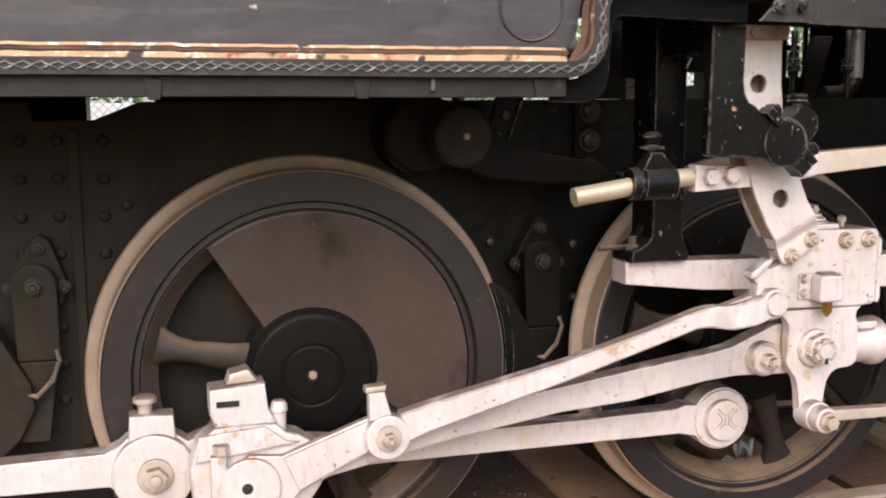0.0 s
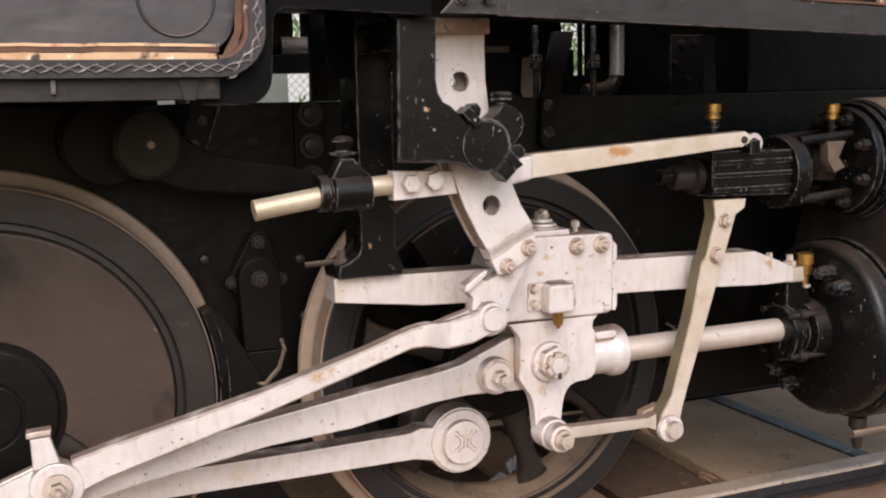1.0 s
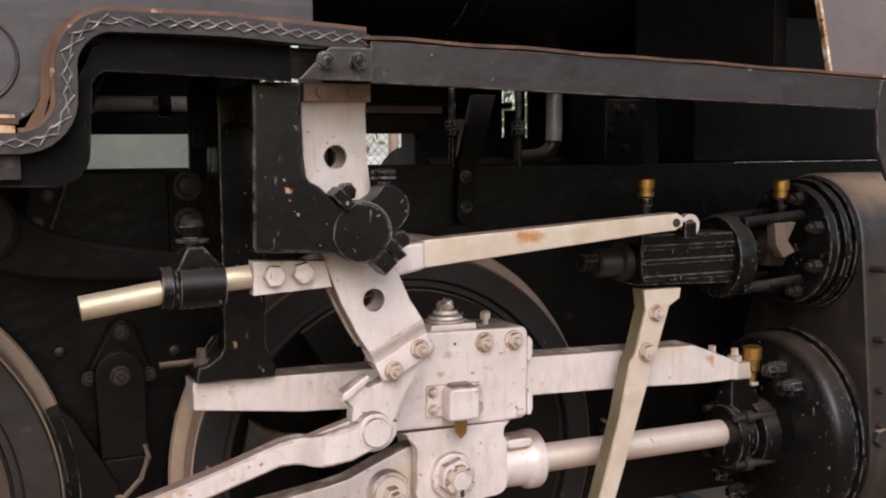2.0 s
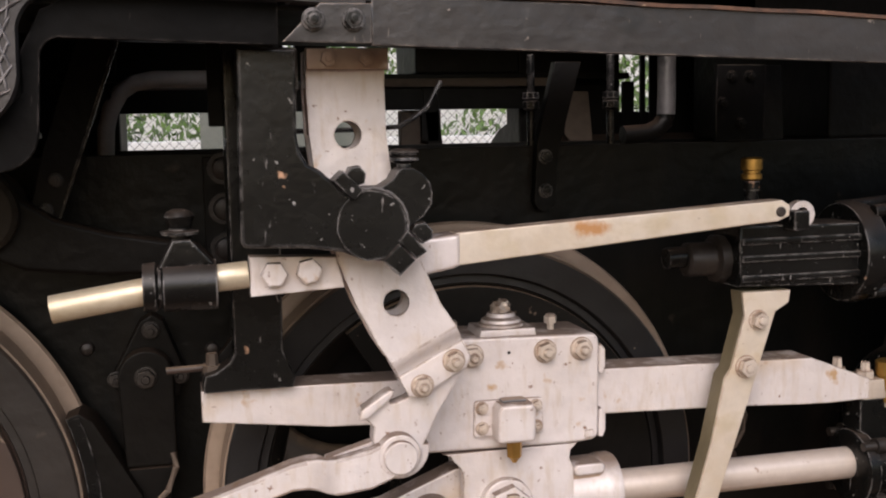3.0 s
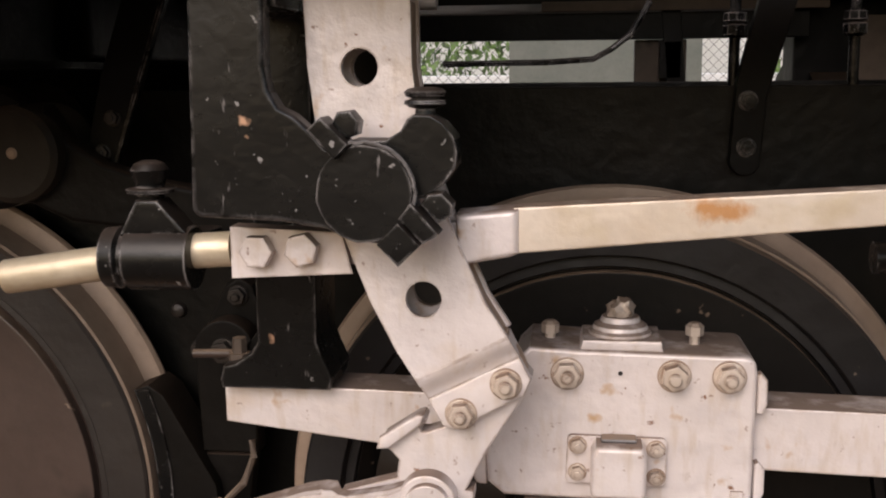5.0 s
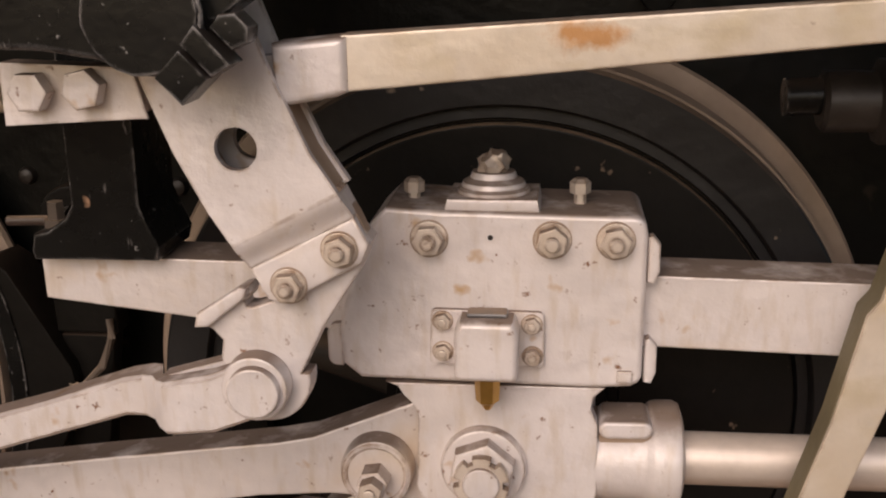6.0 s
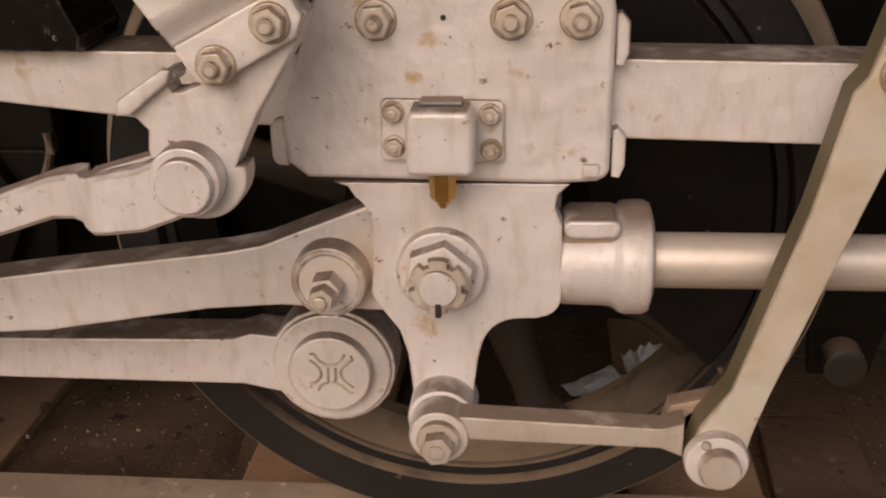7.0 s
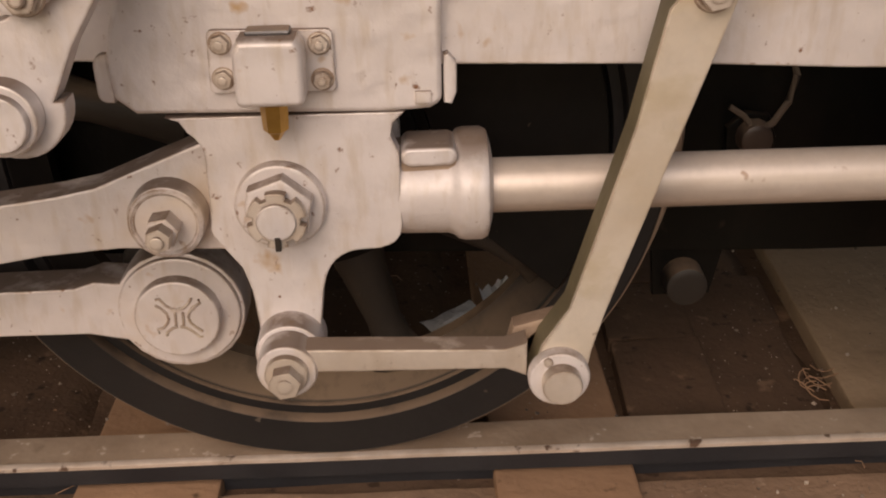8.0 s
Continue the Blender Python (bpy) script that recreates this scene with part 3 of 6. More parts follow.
for xs, z0, n_r in ((-2.000, 1.293, 8), (-1.883, 1.29, 5), (-2.095, 1.293, 6)):
    for k in range(n_r):
        zz = z0 - 0.102 * k
        part("rivet", lathe("y", (xs - 0.002 * k, 0, zz), [(FRAME_Y - 0.016, 0.006), (FRAME_Y - 0.012, 0.013), (FRAME_Y, 0.017)], 12), FRAME_DUSTY_LIFTED if xs < -1.2 else DARK_BOLT, fr)
part("top_stay", box(-0.45, -0.33, FRAME_Y, FRAME_Y + 0.03, 1.3945, 1.79, 0.003), FRAME, fr)
part("stiffener", box(-1.975, -1.945, FRAME_Y - 0.012, FRAME_Y - 0.0005, 0.45, 1.32, 0.003), FRAME_DUSTY_LIFTED, fr)
for xs, zz in ((-1.828, 1.114), (-0.777, 0.967), (-0.506, 0.949), (-0.50, 0.78)):
    part("rivet", lathe("y", (xs, 0, zz), [(FRAME_Y - 0.016, 0.006), (FRAME_Y - 0.012, 0.013), (FRAME_Y, 0.017)], 12), FRAME_DUSTY_LIFTED if xs < -1.2 else DARK_BOLT, fr)
part("cross_stay", box(0.62, 0.66, FRAME_Y + 0.031, 0.829, 0.45, 1.30, 0.004), FRAME, fr)
part("cross_stay", box(-0.66, -0.62, FRAME_Y + 0.031, 0.829, 0.55, 1.2, 0.004), FRAME, fr)
part("cross_stay", box(-2.3, -2.26, FRAME_Y + 0.031, 0.829, 0.45, 1.36, 0.004), FRAME, fr)

# ---- boiler and what stands on the running board ----
bo = thing("boiler", "large black boiler barrel over the frame", "boiler", (0, 0.43, 2.2))
part("barrel", lathe("x", (0, 0.43, 2.42), [(-3.6, 0.66), (1.2, 0.66), (1.21, 0.68), (2.6, 0.68)], 72), BLACK_MATT, bo)
part("band", ring_lathe("x", (0, 0.43, 2.42), [(0.35, 0.655), (0.35, 0.668), (0.41, 0.668), (0.41, 0.655)], 72), BLACK, bo)
part("firebox", box(-3.6, -0.95, 0.05, 0.81, 1.45, 2.3, 0.02), BLACK_MATT, bo)

EDGE_Y = -0.82


def s_curve():
    """The running board's edge line, low behind, up the bend, then forward."""
    low = [(-4.0, 1.466), (-3.0, 1.464), (-2.0, 1.462), (-1.5, 1.460), (-1.2, 1.457), (-0.868, 1.457)]
    bend = arc(-0.868, 1.534, 0.077, -90, -8, 8)[1:] + arc(-0.713, 1.581, 0.078, 172, 96, 8)
    return low + bend + [(-0.64, 1.6585), (-0.52, 1.657), (-0.40, 1.649), (-0.27, 1.6405)]


rb = thing("running_board", "running board with worn checker plate edge and black fascia", "running board", (0, EDGE_Y, 1.6))
line = s_curve()
ragged = [(-4.0 + 0.025 * k, 1.4645 - 0.003 * k / 123 * 3 + 0.0025 * noise.noise((k * 0.7, 0, 4)) + 0.002 * noise.noise((k * 0.13, 2, 4))) for k in range(126)]
part("checker_edge", sweep(line, [(EDGE_Y, 0.018), (EDGE_Y, -0.016), (EDGE_Y + 0.02, -0.018), (EDGE_Y + 0.02, 0.018)]), CHECKER_BASE, rb, "grey checker plate edge with raised diamonds")
part("worn_lip", sweep(ragged, [(EDGE_Y + 0.004, 0.032), (EDGE_Y + 0.002, 0.0185), (EDGE_Y + 0.03, 0.0185), (EDGE_Y + 0.03, 0.032)]), EDGE_RUST, rb, "flaking cream and rust lip")
part("upper_lip", sweep(ragged, [(EDGE_Y + 0.012, 0.050), (EDGE_Y + 0.009, 0.044), (EDGE_Y + 0.03, 0.044), (EDGE_Y + 0.03, 0.050)]), EDGE_RUST, rb, "rusty second lip")
part("bend_lip", sweep(line[5:], [(EDGE_Y + 0.004, 0.026), (EDGE_Y + 0.002, 0.0185), (EDGE_Y + 0.03, 0.0185), (EDGE_Y + 0.03, 0.026)]), RUST, rb, "rusty lip along the bend")
part("lip_gap", sweep(line[:6], [(EDGE_Y + 0.011, 0.0425), (EDGE_Y + 0.011, 0.0325), (EDGE_Y + 0.03, 0.0325), (EDGE_Y + 0.03, 0.0425)]), RUST, rb, "dark red gap between the lips")
part("valance", sweep(line[:6], [(EDGE_Y + 0.022, -0.0185), (EDGE_Y + 0.022, -0.058), (EDGE_Y + 0.034, -0.060), (EDGE_Y + 0.04, -0.0185)]), VALANCE, rb, "dusty black angle below the edge, lightened for the light on it")
for xs in (-2.2, -1.761, -1.335, -0.93):
    part("valance_gusset", prism([(xs - 0.018, 1.437), (xs - 0.010, 1.396), (xs + 0.014, 1.396), (xs + 0.020, 1.437)], EDGE_Y + 0.016, EDGE_Y + 0.0215, 0.002), VALANCE, rb)
part("strap_end", box(-1.184, -1.175, EDGE_Y + 0.012, EDGE_Y + 0.0212, 1.412, 1.438, 0.001), CHECKER, rb, "bare metal strap end")
# raised diamonds along the checker edge
dense = []
for (xa, za), (xb, zb) in zip(line, line[1:]):
    steps = max(1, int(math.hypot(xb - xa, zb - za) / 0.004))
    dense += [(xa + (xb - xa) * k / steps, za + (zb - za) * k / steps) for k in range(steps)]
length, marks = 0.0, []
for (xa, za), (xb, zb) in zip(dense, dense[1:]):
    length += math.hypot(xb - xa, zb - za)
    marks.append((length, xa, za, math.atan2(zb - za, xb - xa)))
b = bmesh.new()
nxt = 0.0
for s, x, z, a in marks:
    if x < -2.4 or s < nxt:
        continue
    nxt = s + 0.030
    for tilt in (24, -24):
        wear = 0.5 + 0.5 * noise.noise((x * 11, z * 11, tilt))
        if wear < 0.22:
            continue
        m = pose(x, EDGE_Y, z + 0.001, 0, -math.degrees(a) + tilt * (0.8 + 0.4 * wear), 0) @ Matrix.Diagonal((0.042 + 0.024 * wear, 0.007 + 0.006 * wear, 0.0058, 1))
        bmesh.ops.create_icosphere(b, subdivisions=1, radius=0.5, matrix=m)
tagged(part("diamond_ribs", b, CHECKER, rb), kind="stuff")
# fascia to the front, a little lower ahead
part("fascia", prism([(-0.262, 1.565), (0.970, 1.524), (0.985, 1.594), (0.4, 1.621), (-0.262, 1.642)], EDGE_Y, EDGE_Y + 0.014, 0.003), FASCIA, rb, "scratched black fascia")
part("front_drop", prism([(0.972, 1.524), (0.980, 1.43), (1.015, 1.36), (1.075, 1.322), (1.12, 1.375), (1.055, 1.44), (1.05, 1.588), (0.987, 1.594)], EDGE_Y, EDGE_Y + 0.014, 0.003), FASCIA, rb)
part("splice_plate", prism([(-0.263, 1.567), (-0.40, 1.569), (-0.342, 1.627), (-0.263, 1.627)], EDGE_Y - 0.012, EDGE_Y - 0.0005, 0.003), FASCIA, rb)
for xs in (-0.353, -0.292):
    bolt(xs, 1.6015, EDGE_Y - 0.012, 0.027, rb, BLACK, 10, 0.4)
b = bmesh.new()
rows = []
for k in range(60):
    x = -0.28 + 1.32 * k / 59
    z = 1.6455 - 0.047 * max(0, (x + 0.2) / 1.2) + 0.003 * noise.noise((x * 7, 0, 0))
    rows.append([b.verts.new((x, yy, z + dz)) for yy, dz in ((EDGE_Y - 0.006, 0.004), (EDGE_Y - 0.006, -0.002), (EDGE_Y + 0.05, -0.002), (EDGE_Y + 0.05, 0.004))])
for p, q in zip(rows, rows[1:]):
    for k in range(4):
        b.faces.new((p[k], p[(k + 1) % 4], q[(k + 1) % 4], q[k]))
part("plate_edge", finish(b), RUST, rb, "wavy worn plate edge")
part("deck", prism([(-0.791, 1.6385), (1.1, 1.598), (1.1, 1.590), (-0.791, 1.6305)], EDGE_Y + 0.05, -0.14, 0), BLACK_MATT, rb)
part("lower_deck", box(-4.0, -0.85, EDGE_Y + 0.045, 0.04, 1.434, 1.446, 0), BLACK_MATT, rb)
part("riser", box(-1.01, -1.0, EDGE_Y + 0.075, 0.04, 1.447, 1.628, 0), BLACK_MATT, rb)
part("rear_drop", prism([(-0.71, 1.579), (-0.40, 1.568), (-0.40, 1.634), (-0.69, 1.646), (-0.745, 1.62), (-0.775, 1.56), (-0.775, 1.50), (-0.83, 1.440), (-0.90, 1.432), (-0.90, 1.386), (-0.82, 1.384)] + arc(-0.815, 1.444, 0.060, -85, 0, 6) + [(-0.748, 1.545)] + arc(-0.718, 1.550, 0.030, 180, 95, 5), EDGE_Y + 0.041, EDGE_Y + 0.052, 0.003), FASCIA_SHADED, rb)
# far side running board
part("far_deck", box(-4.0, 0.94, 0.95, 1.66, 1.60, 1.62, 0.002), BLACK_MATT, rb)
part("far_fascia", box(-4.0, 0.94, 1.645, 1.66, 1.53, 1.60, 0.002), FASCIA, rb)

SHEET_Y = -0.76
sb = thing("side_tank_sheet", "faded black sheet-metal box with flaking paint above the running board", "sheet metal box", (-2, SHEET_Y + 0.02, 1.5))
part("sheet", prism([(-4.0, 1.470), (-0.90, 1.470)] + arc(-0.895, 1.560, 0.070, -80, 0, 6) + [(-0.815, 1.615), (-0.75, 1.665), (-0.352, 1.668), (-0.352, 2.5), (-4.0, 2.5)], SHEET_Y, SHEET_Y + 0.010, 0.002), GREY_SHEET, sb)
part("round_cover", ring_lathe("y", (-0.938, SHEET_Y, 1.597), [(-0.003, 0.072), (-0.005, 0.0745), (-0.003, 0.077), (0.001, 0.078), (0.001, 0.071)], 48), GREY_SHEET, sb, "raised round cover ring")
part("cover_face", lathe("y", (-0.938, SHEET_Y, 1.597), [(-0.0012, 0.070), (0.001, 0.0708)], 48), GREY_SHEET, sb)
# unseen top, added to keep sky light from falling in behind the sheet
part("top", box(-4.0, -0.3625, SHEET_Y + 0.0105, -0.1, 2.488, 2.5, 0.002), GREY_SHEET, sb)
part("back", box(-4.0, -0.3625, -0.1, -0.09, 1.65, 2.5, 0.002), GREY_SHEET, sb)
part("side", box(-0.362, -0.352, SHEET_Y + 0.0105, -0.1, 1.665, 2.5, 0.001), GREY_SHEET, sb)
streak = [(-0.850, 1.478), (-0.828, 1.50), (-0.817, 1.54), (-0.815, 1.60), (-0.795, 1.645), (-0.76, 1.672), (-0.768, 1.676), (-0.808, 1.645), (-0.829, 1.60), (-0.833, 1.53), (-0.858, 1.485)]
part("rust_streak", prism(streak, EDGE_Y + 0.021, EDGE_Y + 0.026, 0.001), RUST_ORANGE, rb, "rust streak up the bend")
fb = thing("front_box", "faded black box with a rusty edge on the running board", "sheet metal box", (1.2, -0.6, 1.6))
part("panel", prism([(0.905, 1.606), (1.8, 1.58), (1.8, 2.4), (0.72, 2.4)], -0.75, -0.74, 0.002), FRONT_SHEET_LIT, fb)
part("edge", prism([(0.897, 1.606), (0.905, 1.606), (0.72, 2.4), (0.712, 2.4)], -0.753, -0.738, 0.001), EDGE_RUST, fb)
part("rear_panel", box(0.86, 0.90, -0.60, 0.0, 1.60, 2.4, 0.004), BLACK_MATT, fb)

# ---- cylinder and valve chest ----
CYL = (-0.40, 0.662)
VAL = (-0.46, 1.185)
cy = thing("steam_cylinder", "black cylinder block with a wrapper sheet and round valve chest", "steam cylinder", (1.5, CYL[0], CYL[1]))


def wrap_outline(grow=0.0):
    """Section (y, z) of the wrapper round cylinder and valve chest."""
    lo = arc(CYL[0], CYL[1], 0.292 + grow, 360, 180, 24)
    hi = arc(VAL[0], VAL[1], 0.185 + grow, 180, 0, 18)
    return lo + hi


b = bmesh.new()
prev = None
for x in (1.12, 1.128, 2.1, 2.108):
    g = -0.006 if x in (1.12, 2.108) else 0.0
    ring = [b.verts.new((x, y, z)) for y, z in wrap_outline(g)]
    if prev:
        for k in range(len(ring)):
            b.faces.new((prev[k], prev[(k + 1) % len(ring)], ring[(k + 1) % len(ring)], ring[k]))
    else:
        b.faces.new(ring)
    prev = ring
b.faces.new(prev[::-1])
part("wrapper", finish(b), WRAPPER, cy, "scratched black wrapper sheet")
part("rear_cover", lathe("x", (0, *CYL), [(1.005, 0.06), (1.0, 0.10), (0.998, 0.16), (1.022, 0.25), (1.035, 0.266), (1.05, 0.272), (1.085, 0.272), (1.09, 0.264), (1.10, 0.264), (1.104, 0.28), (1.122, 0.28)], 64), BLACK, cy, "round black cylinder cover with a worn rim")
gl = part("gland", lathe("x", (0, *CYL), [(0.875, 0.036), (0.872, 0.07), (0.88, 0.085), (0.905, 0.085), (0.91, 0.062), (0.95, 0.062), (0.955, 0.092), (0.985, 0.095), (1.012, 0.10)], 40), BLACK, cy)
for k in range(4):
    a = radians(45 + 90 * k)
    part("gland_stud", lathe("x", (0, CYL[0] + 0.09 * math.cos(a), CYL[1] + 0.09 * math.sin(a)), [(0.87, 0.010), (0.90, 0.010), (0.90, 0.018), (0.925, 0.018), (0.925, 0.010), (1.0, 0.010)], 12), DARK_BOLT, gl)
for k, turn_ in enumerate((-70, -50, 112, 132)):
    a = radians(turn_)
    part("cover_bolt", lathe("x", (0, CYL[0] + 0.20 * math.cos(a), CYL[1] + 0.20 * math.sin(a)), [(0.955, 0.013), (0.96, 0.019), (0.985, 0.019), (0.985, 0.024), (1.03, 0.024)], 8), BLACK, cy)
part("valve_cover", lathe("x", (0, *VAL), [(1.02, 0.03), (1.02, 0.07), (1.035, 0.150), (1.04, 0.158), (1.062, 0.16), (1.066, 0.150), (1.074, 0.150), (1.076, 0.170), (1.092, 0.172), (1.094, 0.160), (1.104, 0.160), (1.106, 0.176), (1.122, 0.176)], 56), BLACK, cy, "ribbed valve chest cover")
for k in range(8):
    a = radians(22.5 + 45 * k)
    part("valve_bolt", lathe("x", (0, VAL[0] + 0.13 * math.cos(a), VAL[1] + 0.13 * math.sin(a)), [(0.995, 0.010), (1.01, 0.010), (1.01, 0.018), (1.04, 0.018)], 6), DARK_BOLT, cy)
for zz in (1.13, 0.95, 0.82, 0.73):
    part("rivet", lathe("y", (1.145, 0, zz), [(-0.700, 0.004), (-0.694, 0.009), (-0.62, 0.010)], 10), DARK_BOLT, cy)
part("wrapper_bolt", hexa(1.145, 0.70, -0.705, -0.66, 0.042, 12), FASCIA, cy)

# ---- valve spindle guide ----
vg = thing("valve_spindle_guide", "black ribbed valve spindle guide with a bright end clip", "valve guide", (0.7, -0.52, 1.17))
body = part("body", prism([(0.526, 1.108), (0.80, 1.100), (0.80, 1.230), (0.524, 1.234)], -0.535, -0.42, 0.008), BLACK, vg)
for zz in (1.125, 1.165, 1.200):
    part("rib", box(0.529, 0.80, -0.541, -0.534, zz - 0.007, zz + 0.007, 0.003), BLACK, body)
part("flange", lathe("x", (0, VAL[0], 1.16), [(0.80, 0.06), (0.80, 0.105), (0.825, 0.11), (0.85, 0.105), (0.855, 0.06)], 40), BLACK, vg)
for dz in (0.085, -0.085):
    part("stay", tube([(0.84, VAL[0] - 0.06, 1.165 + dz), (1.05, VAL[0] - 0.06, 1.18 + dz)], 0.014), BLACK, vg)
    part("stay", tube([(0.84, VAL[0] + 0.07, 1.165 + dz), (1.05, VAL[0] + 0.07, 1.18 + dz)], 0.014), BLACK, vg)
part("spindle", tube([(0.40, VAL[0], 1.165), (1.03, VAL[0], 1.18)], 0.022), BLACK, vg)
part("collar", lathe("x", (0, VAL[0], 1.176), [(0.93, 0.03), (0.935, 0.05), (1.0, 0.055), (1.01, 0.03)], 6), DARK_BOLT, vg)
part("end_nut", lathe("x", (0, -0.46, 1.16), [(0.44, 0.03), (0.445, 0.036), (0.50, 0.036), (0.505, 0.05), (0.56, 0.05)], 10), DARK_BOLT, vg)
part("yoke_plate", prism([(0.93, 1.246), (1.0, 1.246), (0.975, 1.20), (1.0, 1.17), (0.96, 1.155), (0.935, 1.19)], -0.535, -0.50, 0.004), SPOKE, vg, "dusty diagonal yoke link")
part("clip", ring_lathe("y", (0.655, 0, 1.252), [(-0.55, 0.015), (-0.55, 0.028), (-0.53, 0.028), (-0.53, 0.015)], 28), SILVER, vg, "white painted end clip")
part("clip_block", box(0.622, 0.657, -0.575, -0.45, 1.222, 1.262, 0.004), BLACK, vg)


def oil_cup(x, y, z, s=1.0):
    o = thing("oil_cup", "small brass oil cup on a black pipe stub", "oil cup", (x, y, z), "brass oil cups")
    part("cap", lathe("z", (x, y, z), [(0.0, 0.016 * s), (0.004, 0.022 * s), (0.014, 0.022 * s), (0.016, 0.018 * s), (0.022, 0.018 * s), (0.024, 0.023 * s), (0.046, 0.023 * s), (0.05, 0.019 * s)], 20), BRASS, o)
    part("stub", lathe("z", (x, y, z), [(-0.09, 0.014 * s), (-0.02, 0.014 * s), (-0.02, 0.018 * s), (-0.0005, 0.018 * s)], 14), BLACK, o)


oil_cup(0.627, -0.40, 1.315)
oil_cup(1.004, -0.47, 1.305)

# ---- slide bar ----
sl = thing("slide_bar", "silver-painted slide bar with dusty top, tapered at both ends", "slide bar", (0.1, -0.44, 0.9))
part("bar", prism([(-0.538, 0.894), (-0.30, 0.866), (0.0, 0.852), (0.55, 0.836), (0.74, 0.826), (0.80, 0.824), (0.90, 0.826), (0.90, 0.872), (0.755, 0.929), (0.0, 0.946), (-0.538, 0.955)], -0.440, -0.352, 0.004), SILVER, sl)
part("end_bracket", prism([(0.885, 0.822), (0.955, 0.822), (0.985, 0.74), (0.985, 0.62), (0.94, 0.62), (0.93, 0.72), (0.885, 0.75)], -0.43, -0.36, 0.006), BLACK, sl, "black bracket to the cylinder cover")
part("end_block", box(0.885, 0.945, -0.438, -0.35, 0.8225, 0.868, 0.004), SILVER_WORN, sl)
part("end_nut", lathe("z", (0.905, -0.415, 0), [(0.868, 0.02), (0.885, 0.02), (0.885, 0.012), (0.905, 0.010)], 6), SILVER_WORN, sl)
part("end_nut", lathe("z", (0.865, -0.37, 0), [(0.868, 0.02), (0.885, 0.02), (0.885, 0.012), (0.908, 0.010)], 6), SILVER_WORN, sl)
oc = thing("bar_oil_cup", "tall brass oil cup at the slide bar's end", "oil cup", (0.955, -0.43, 0.84), "brass oil cups")
part("cup", lathe("z", (0.955, -0.425, 0.842), [(-0.03, 0.012), (-0.005, 0.013), (0.0, 0.02), (0.03, 0.022), (0.032, 0.026), (0.062, 0.026), (0.066, 0.02)], 20), BRASS, oc)
part("foot", box(0.9455, 0.968, -0.44, -0.41, 0.80, 0.8118, 0.003), SILVER_WORN, oc)

# ---- link bracket and its column ----
lb = thing("link_bracket", "chipped black cast bracket carrying the expansion link's pivot", "bracket", (-0.42, -0.73, 1.3))
pl = [(-0.462, 1.568), (-0.468, 1.266)] + arc(-0.455, 1.264, 0.013, 190, 265, 4) + [(-0.36, 1.247), (-0.303, 1.238), (-0.271, 1.224), (-0.234, 1.220), (-0.206, 1.228), (-0.190, 1.258), (-0.199, 1.295), (-0.216, 1.321), (-0.240, 1.340),
                                                                                                (-0.275, 1.337), (-0.300, 1.336), (-0.316, 1.354), (-0.338, 1.374), (-0.356, 1.383), (-0.368, 1.404), (-0.3725, 1.432), (-0.369, 1.568)]
part("plate", prism(pl, -0.730, -0.695, 0.006, 3), BLACK, lb)
piv = part("pivot_cap", prism([(-0.255 + (0.058 + 0.002 * noise.noise((k * 0.5, 3, 1))) * math.cos(radians(9 * k)), 1.281 + (0.058 + 0.002 * noise.noise((k * 0.5, 3, 1))) * math.sin(radians(9 * k))) for k in range(40)], -0.7345, -0.70, 0.0015), BLACK, lb)
lug_a = part("lug", prism([(-0.319, 1.357), (-0.302, 1.372), (-0.270, 1.340), (-0.286, 1.323)], -0.749, -0.70, 0.002), BLACK, lb)
part("nut", prism([(-0.293, 1.364), (-0.287, 1.377), (-0.271, 1.379), (-0.261, 1.366), (-0.264, 1.350), (-0.279, 1.345)], -0.728, -0.69, 0.004), BLACK, lug_a)
lug_b = part("lug", prism([(-0.238, 1.223), (-0.2125, 1.249), (-0.187, 1.222), (-0.213, 1.197)], -0.751, -0.70, 0.002), BLACK, lb)
lug_c = part("lug", prism([(-0.2125, 1.2535), (-0.198, 1.272), (-0.165, 1.235), (-0.184, 1.2235)], -0.746, -0.70, 0.002), BLACK, lb)
part("nut", prism([(-0.189, 1.268), (-0.180, 1.280), (-0.163, 1.282), (-0.150, 1.268), (-0.152, 1.254), (-0.168, 1.246)], -0.728, -0.69, 0.004), BLACK, lug_c)
cap = [(-0.275, 1.343), (-0.232, 1.343), (-0.214, 1.354), (-0.206, 1.368), (-0.198, 1.373), (-0.178, 1.372), (-0.163, 1.363), (-0.150, 1.347), (-0.146, 1.330), (-0.148, 1.311), (-0.163, 1.290), (-0.187, 1.274), (-0.25, 1.27)]
part("pivot_housing", prism(cap, -0.712, -0.650, 0.003, 2), BLACK, lb)
seam = [(-0.255 + (0.061 + 0.003 * noise.noise((k * 0.7, 1, 7))) * math.cos(radians(a)), -0.7335, 1.281 + (0.061 + 0.003 * noise.noise((k * 0.7, 5, 7))) * math.sin(radians(a))) for k, a in enumerate(range(128, -14, -5))]
part("weld_seam", tube(seam, 0.0026, 6), SCUFF, lb, "scuffed weld bead round the pivot cap")
part("oil_plug", lathe("z", (-0.188, -0.68, 0), [(1.368, 0.013), (1.379, 0.012), (1.381, 0.020), (1.385, 0.026), (1.389, 0.025), (1.391, 0.016), (1.394, 0.024), (1.399, 0.026), (1.403, 0.021), (1.405, 0.012)], 16), BLACK, lb)
part("top_arm", box(-0.461, -0.364, -0.6995, -0.45, 1.50, 1.572, 0.005), BLACK, lb)
co = thing("guide_column", "black column with a flared foot standing on the slide bar", "bracket", (-0.43, -0.45, 0.96))
